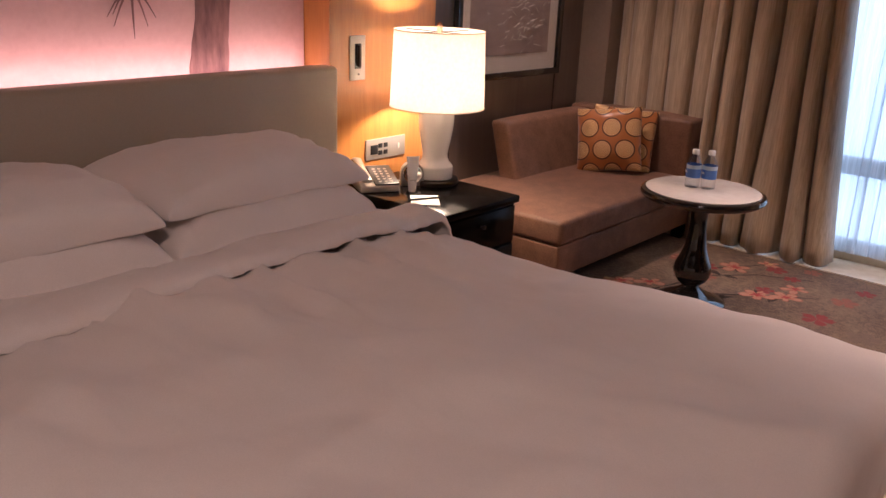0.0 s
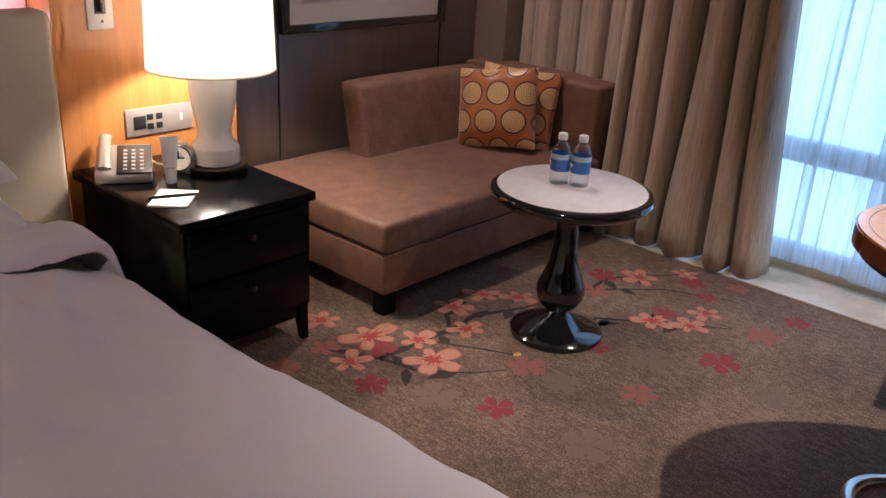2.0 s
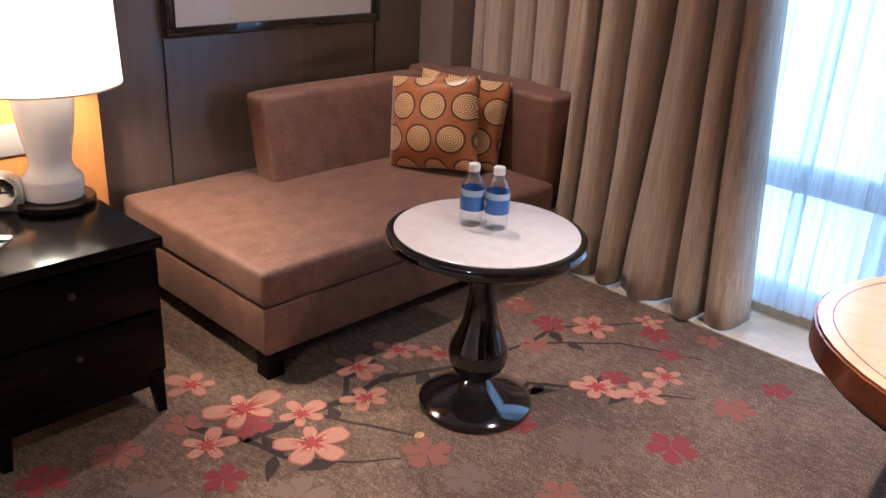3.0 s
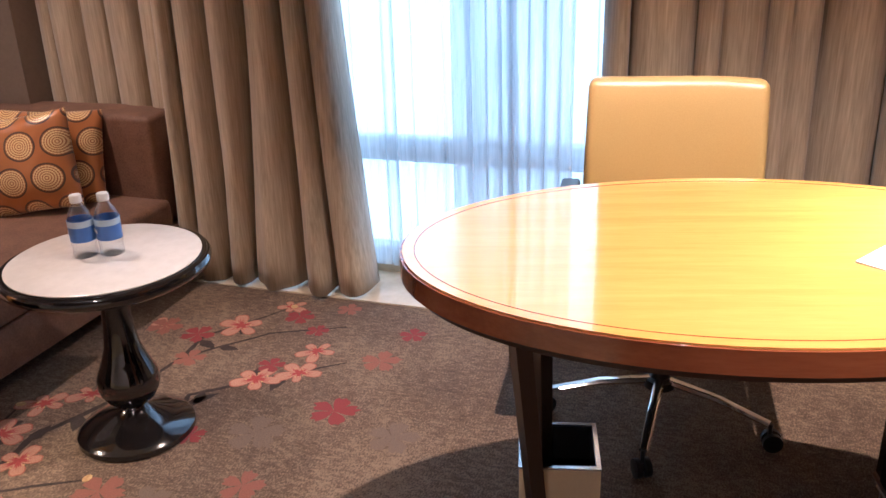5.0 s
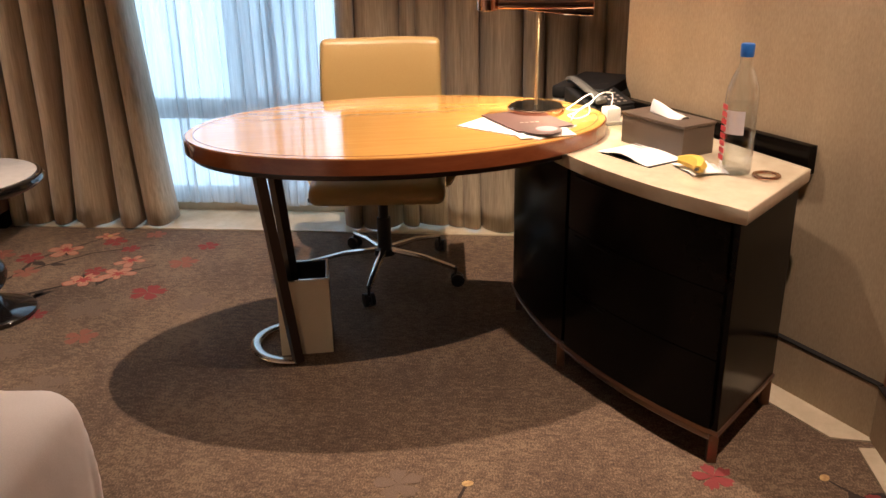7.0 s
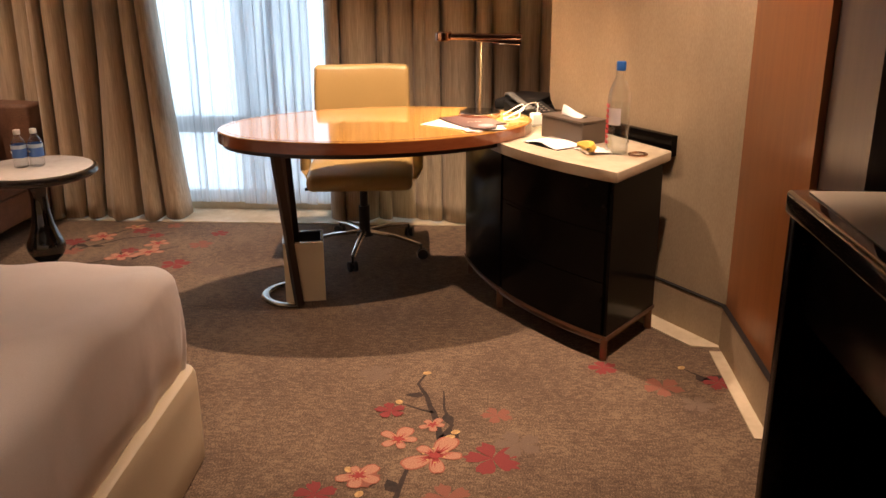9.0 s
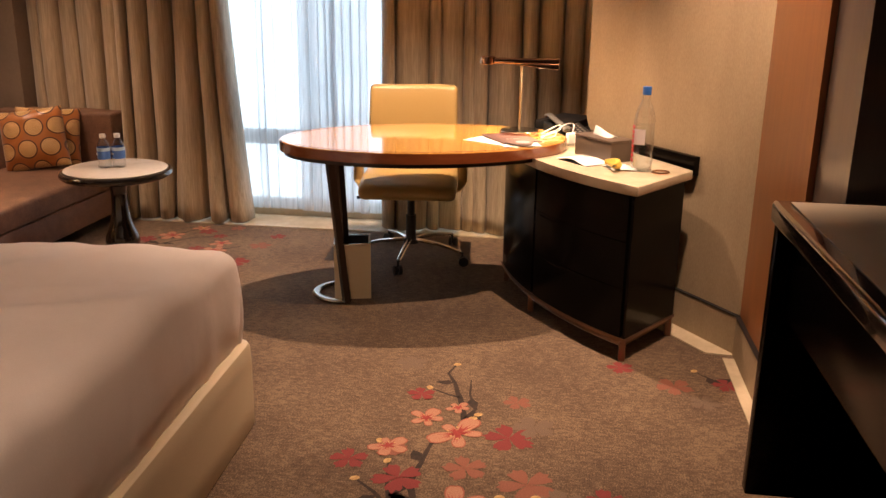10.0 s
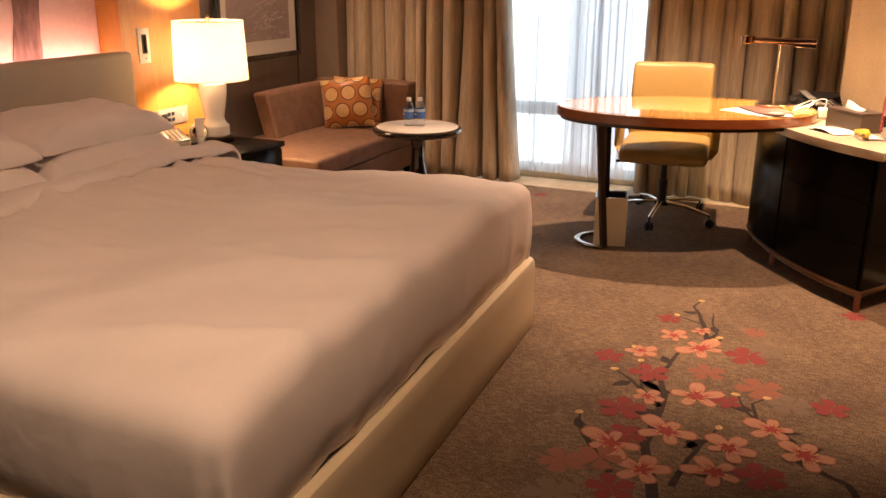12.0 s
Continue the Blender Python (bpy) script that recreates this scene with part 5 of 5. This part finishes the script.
def blossom_mesh(kind, seed):
    """One woven flower of unit radius, drawn flat."""
    rd_ = random.Random(seed)
    bm = bmesh.new()

    def add(poly, z, mi):
        vs = [bm.verts.new((x, y, z)) for x, y in poly]
        f = bm.faces.new(vs)
        f.material_index = mi

    def disc_of(x, y, r, n=7):
        return [(x + r * math.cos(6.283 * k / n), y + r * math.sin(6.283 * k / n)) for k in range(n)]
    a0 = rd_.uniform(0, 6)
    for i in range(5):
        a = a0 + i * 2 * math.pi / 5 + rd_.uniform(-0.15, 0.15)
        if kind == "open":
            r, w = rd_.uniform(0.68, 1.15), rd_.uniform(0.72, 1.02)
            add(petal(a, r * 1.05, w * 1.12, 0.10), 0.0009 + 0.00006 * i, 2)
            add(petal(a, r, w, 0.12), 0.0013 + 0.00006 * i, 0)
            for dv in (-0.30, -0.10, 0.12, 0.31):
                l = rd_.uniform(0.38, 0.74) * r
                e = 0.045
                add([(0.10 * math.cos(a + dv) - e * math.sin(a), 0.10 * math.sin(a + dv) + e * math.cos(a)), (l * math.cos(a + dv * 0.9), l * math.sin(a + dv * 0.9)), (0.10 * math.cos(a + dv) + e * math.sin(a), 0.10 * math.sin(a + dv) - e * math.cos(a))], 0.0018, 1)
        else:
            pts = [(0, 0)]
            for k, (t, rr) in enumerate(((-0.5, 0.50), (-0.40, 0.80), (-0.26, 0.90), (-0.12, 0.86), (0.0, 1.03), (0.13, 0.86), (0.27, 0.92), (0.40, 0.78), (0.5, 0.50))):
                pts.append((rr * rd_.uniform(0.92, 1.06) * math.cos(a + t * 1.1), rr * rd_.uniform(0.92, 1.06) * math.sin(a + t * 1.1)))
            add(pts, 0.0009 + 0.00008 * i, 0)
    if kind == "open":
        add(disc_of(0, 0, 0.17, 9), 0.0019, 1)
        for i in range(6):
            a = a0 + i * 1.05 + rd_.uniform(-0.3, 0.3)
            l = rd_.uniform(0.26, 0.42)
            add(disc_of(l * math.cos(a), l * math.sin(a), 0.045), 0.0020, 3)
    me = bpy.data.meshes.new("blossom")
    bm.to_mesh(me)
    bm.free()
    return me


PALE = [blossom_mesh("open", 100 + i) for i in range(7)]
LEAFY = [blossom_mesh("star", 200 + i) for i in range(4)]
for m_ in PALE:
    for one in (M_PALE, M_CORE, M_PETALEDGE, M_BUD):
        m_.materials.append(one)


def tinted(mesh_list, mat):
    out = []
    for m_ in mesh_list:
        c_ = m_.copy()
        c_.materials.clear()
        c_.materials.append(mat)
        out.append(c_)
    return out


STAR_RED, STAR_CORAL, STAR_FADED = tinted(LEAFY, M_CRIMSON), tinted(LEAFY, M_CORAL), tinted(LEAFY, M_FADED)
lift = [0.0]


def scatter(meshes, places):
    for k, (x, y, s) in enumerate(places):
        ob = new("blossom", meshes[k % len(meshes)])
        ob.parent = FLOOR
        lift[0] = (lift[0] + 0.00022) % 0.0018
        ob.matrix_world = pose(x, y, lift[0], 0, 0, 67 * k + 31 * x) @ Matrix.Diagonal((s, s, 1, 1))


# beside the sofa
scatter(STAR_FADED, [(2.955, 2.449, 0.085), (3.22, 2.22, 0.085), (3.92, 1.885, 0.09), (4.003, 1.499, 0.08), (3.57, 2.0, 0.07), (3.35, 1.75, 0.09), (2.9, 2.0, 0.09), (3.1, 1.6, 0.08)])
scatter(STAR_CORAL, [(3.572, 2.144, 0.075), (4.395, 1.693, 0.07), (3.698, 1.796, 0.065), (2.977, 2.659, 0.07), (3.164, 2.667, 0.055), (4.429, 2.539, 0.07), (4.248, 2.32, 0.06), (4.72, 1.95, 0.05)])
scatter(STAR_RED, [(4.083, 1.716, 0.078), (4.593, 1.654, 0.052), (3.308, 2.049, 0.062), (3.122, 2.398, 0.062), (2.797, 2.677, 0.07), (4.404, 2.388, 0.065), (4.277, 2.029, 0.05), (4.536, 1.99, 0.045), (3.86, 2.06, 0.05), (3.30, 2.56, 0.075), (4.62, 2.10, 0.06)])
scatter(PALE, [(3.328, 2.626, 0.110), (3.433, 2.50, 0.075), (3.619, 2.445, 0.082), (3.370, 2.371, 0.100), (3.160, 2.539, 0.080), (3.713, 2.594, 0.078), (3.883, 2.589, 0.080), (3.97, 2.484, 0.072), (3.284, 2.827, 0.080), (4.186, 2.033, 0.090), (4.255, 1.917, 0.072), (4.402, 1.927, 0.072), (4.501, 2.271, 0.080), (4.69, 2.169, 0.062), (4.442, 2.553, 0.055)])
# in the aisle at the foot of the bed
scatter(STAR_FADED, [(1.912, 0.670, 0.08), (2.50, 0.05, 0.08), (2.785, -0.551, 0.06), (2.05, -0.05, 0.085), (2.95, 0.55, 0.07), (1.2, 0.55, 0.09), (1.3, -0.1, 0.09)])
scatter(STAR_CORAL, [(2.675, 0.117, 0.055), (2.906, -0.458, 0.075), (2.140, 0.053, 0.095), (2.204, 0.249, 0.075), (1.388, 0.57, 0.08), (2.29, 0.50, 0.055), (1.45, 0.47, 0.08), (1.1, 0.25, 0.08)])
scatter(STAR_RED, [(2.414, 0.127, 0.092), (2.204, 0.618, 0.065), (2.117, 0.443, 0.085), (1.800, 0.479, 0.092), (3.044, -0.266, 0.058), (2.946, -0.656, 0.058), (2.082, -0.181, 0.072), (2.687, 0.467, 0.055), (1.991, 0.154, 0.058), (1.537, 0.006, 0.085), (1.62, 0.43, 0.075), (1.3, 0.40, 0.08)])
scatter(PALE, [(2.418, 0.299, 0.105), (2.506, 0.42, 0.068), (2.60, 0.32, 0.050), (2.299, 0.511, 0.066), (1.987, 0.255, 0.105), (1.920, 0.415, 0.058), (1.695, 0.307, 0.108), (1.549, 0.459, 0.105), (1.846, -0.005, 0.085), (1.719, -0.112, 0.105), (1.667, 0.109, 0.088), (1.505, 0.132, 0.095), (1.433, 0.337, 0.085), (1.15, 0.05, 0.085), (0.95, 0.3, 0.085)])


def branch(points, r0, leaves=3):
    """A woven twig: a flat tapering strip with a few leaves and buds at its tip."""
    pts = [Vector((x, y, 0)) for x, y in points]
    bm = bmesh.new()
    lf, rt = [], []
    fine = []
    for a, b in zip(pts, pts[1:]):
        for k in range(5):
            fine.append(a.lerp(b, k / 5))
    fine.append(pts[-1])
    n = len(fine)
    for i, p in enumerate(fine):
        d = (fine[min(i + 1, n - 1)] - fine[max(i - 1, 0)]).normalized()
        w = 1.25 * r0 * (1 - 0.75 * i / n) * (1 + 0.35 * noise.noise(p * 22))
        s = Vector((-d.y, d.x, 0)) * w
        wob = Vector((-d.y, d.x, 0)) * 0.006 * noise.noise(p * 12)
        lf.append(bm.verts.new((p.x + s.x + wob.x, p.y + s.y + wob.y, 0.0007)))
        rt.append(bm.verts.new((p.x - s.x + wob.x, p.y - s.y + wob.y, 0.0007)))
    for i in range(n - 1):
        bm.faces.new((rt[i], rt[i + 1], lf[i + 1], lf[i]))
    rl = random.Random(int(abs(points[0][0]) * 1000))
    for i in range(leaves):
        p = fine[int((0.3 + 0.6 * i / max(1, leaves)) * (n - 1))]
        a = rl.uniform(0, 6.28)
        l, w = rl.uniform(0.07, 0.12), rl.uniform(0.018, 0.026)
        ca, sa = math.cos(a), math.sin(a)
        q = [(0, 0), (0.35 * l, w), (0.7 * l, 0.7 * w), (l, 0), (0.7 * l, -0.6 * w), (0.35 * l, -w)]
        bm.faces.new([bm.verts.new((p.x + ca * u - sa * v, p.y + sa * u + ca * v, 0.00075)) for u, v in q])
    ob = part("twig", bm, M_BRANCH, FLOOR, smooth=False)
    return ob


branch([(1.05, 0.22), (1.38, 0.30), (1.60, 0.36), (1.80, 0.353), (1.953, 0.362), (2.10, 0.405), (2.193, 0.394), (2.342, 0.376), (2.43, 0.30)], 0.016, 5)
branch([(2.43, 0.30), (2.50, 0.286), (2.682, 0.324), (2.80, 0.36), (2.88, 0.395), (2.953, 0.373)], 0.011, 2)
branch([(2.52, 0.29), (2.60, 0.26), (2.70, 0.29), (2.834, 0.303)], 0.007, 2)
branch([(2.682, 0.324), (2.72, 0.40), (2.74, 0.44)], 0.005, 0)
branch([(1.86, 0.36), (1.964, 0.444), (2.03, 0.50), (2.089, 0.565)], 0.010, 2)
branch([(1.964, 0.444), (2.10, 0.47), (2.20, 0.49)], 0.006, 1)
branch([(1.38, 0.42), (1.52, 0.52), (1.62, 0.58), (1.70, 0.60)], 0.010, 2)
branch([(1.40, -0.30), (1.595, -0.232), (1.653, -0.138), (1.803, -0.067), (1.875, 0.042), (1.95, 0.085), (2.05, 0.12)], 0.011, 4)
branch([(1.38, 0.24), (1.55, 0.22), (1.70, 0.18), (1.78, 0.16)], 0.009, 3)
branch([(1.875, 0.042), (2.014, 0.071), (2.07, 0.03)], 0.006, 1)
branch([(3.155, 2.683), (3.251, 2.496), (3.353, 2.482), (3.447, 2.493), (3.56, 2.293), (3.60, 2.22)], 0.010, 3)
branch([(3.25, 2.50), (3.28, 2.37), (3.40, 2.24), (3.505, 2.168)], 0.008, 2)
branch([(3.40, 2.50), (3.57, 2.478), (3.732, 2.495), (3.95, 2.40), (4.25, 2.347), (4.476, 2.145), (4.591, 1.903)], 0.011, 4)
branch([(3.784, 2.10), (4.045, 2.188), (4.20, 2.0), (4.359, 1.799)], 0.009, 4)
branch([(3.57, 2.478), (3.70, 2.62), (3.85, 2.66)], 0.008, 2)
branch([(4.25, 2.347), (4.40, 2.36), (4.55, 2.25), (4.68, 2.17)], 0.007, 2)
branch([(2.93, -0.62), (3.0, -0.60), (3.05, -0.56)], 0.006, 2)
buds = [(2.965, 0.370), (2.745, 0.445), (2.56, 0.245), (2.53, 0.26), (2.095, 0.572), (2.21, 0.495), (2.33, 0.545), (3.61, 2.21), (3.86, 2.66), (4.69, 2.16), (2.075, 0.025), (2.06, 0.13), (3.06, -0.55), (1.79, 0.155), (1.71, 0.605)]
for x, y in buds:
    b_ = part("bud", flat(ellipse(0.016, 0.012, 10), 0.0022), M_BUD, FLOOR, smooth=False)
    b_.matrix_world = pose(x, y, 0, 0, 0, 400 * x)
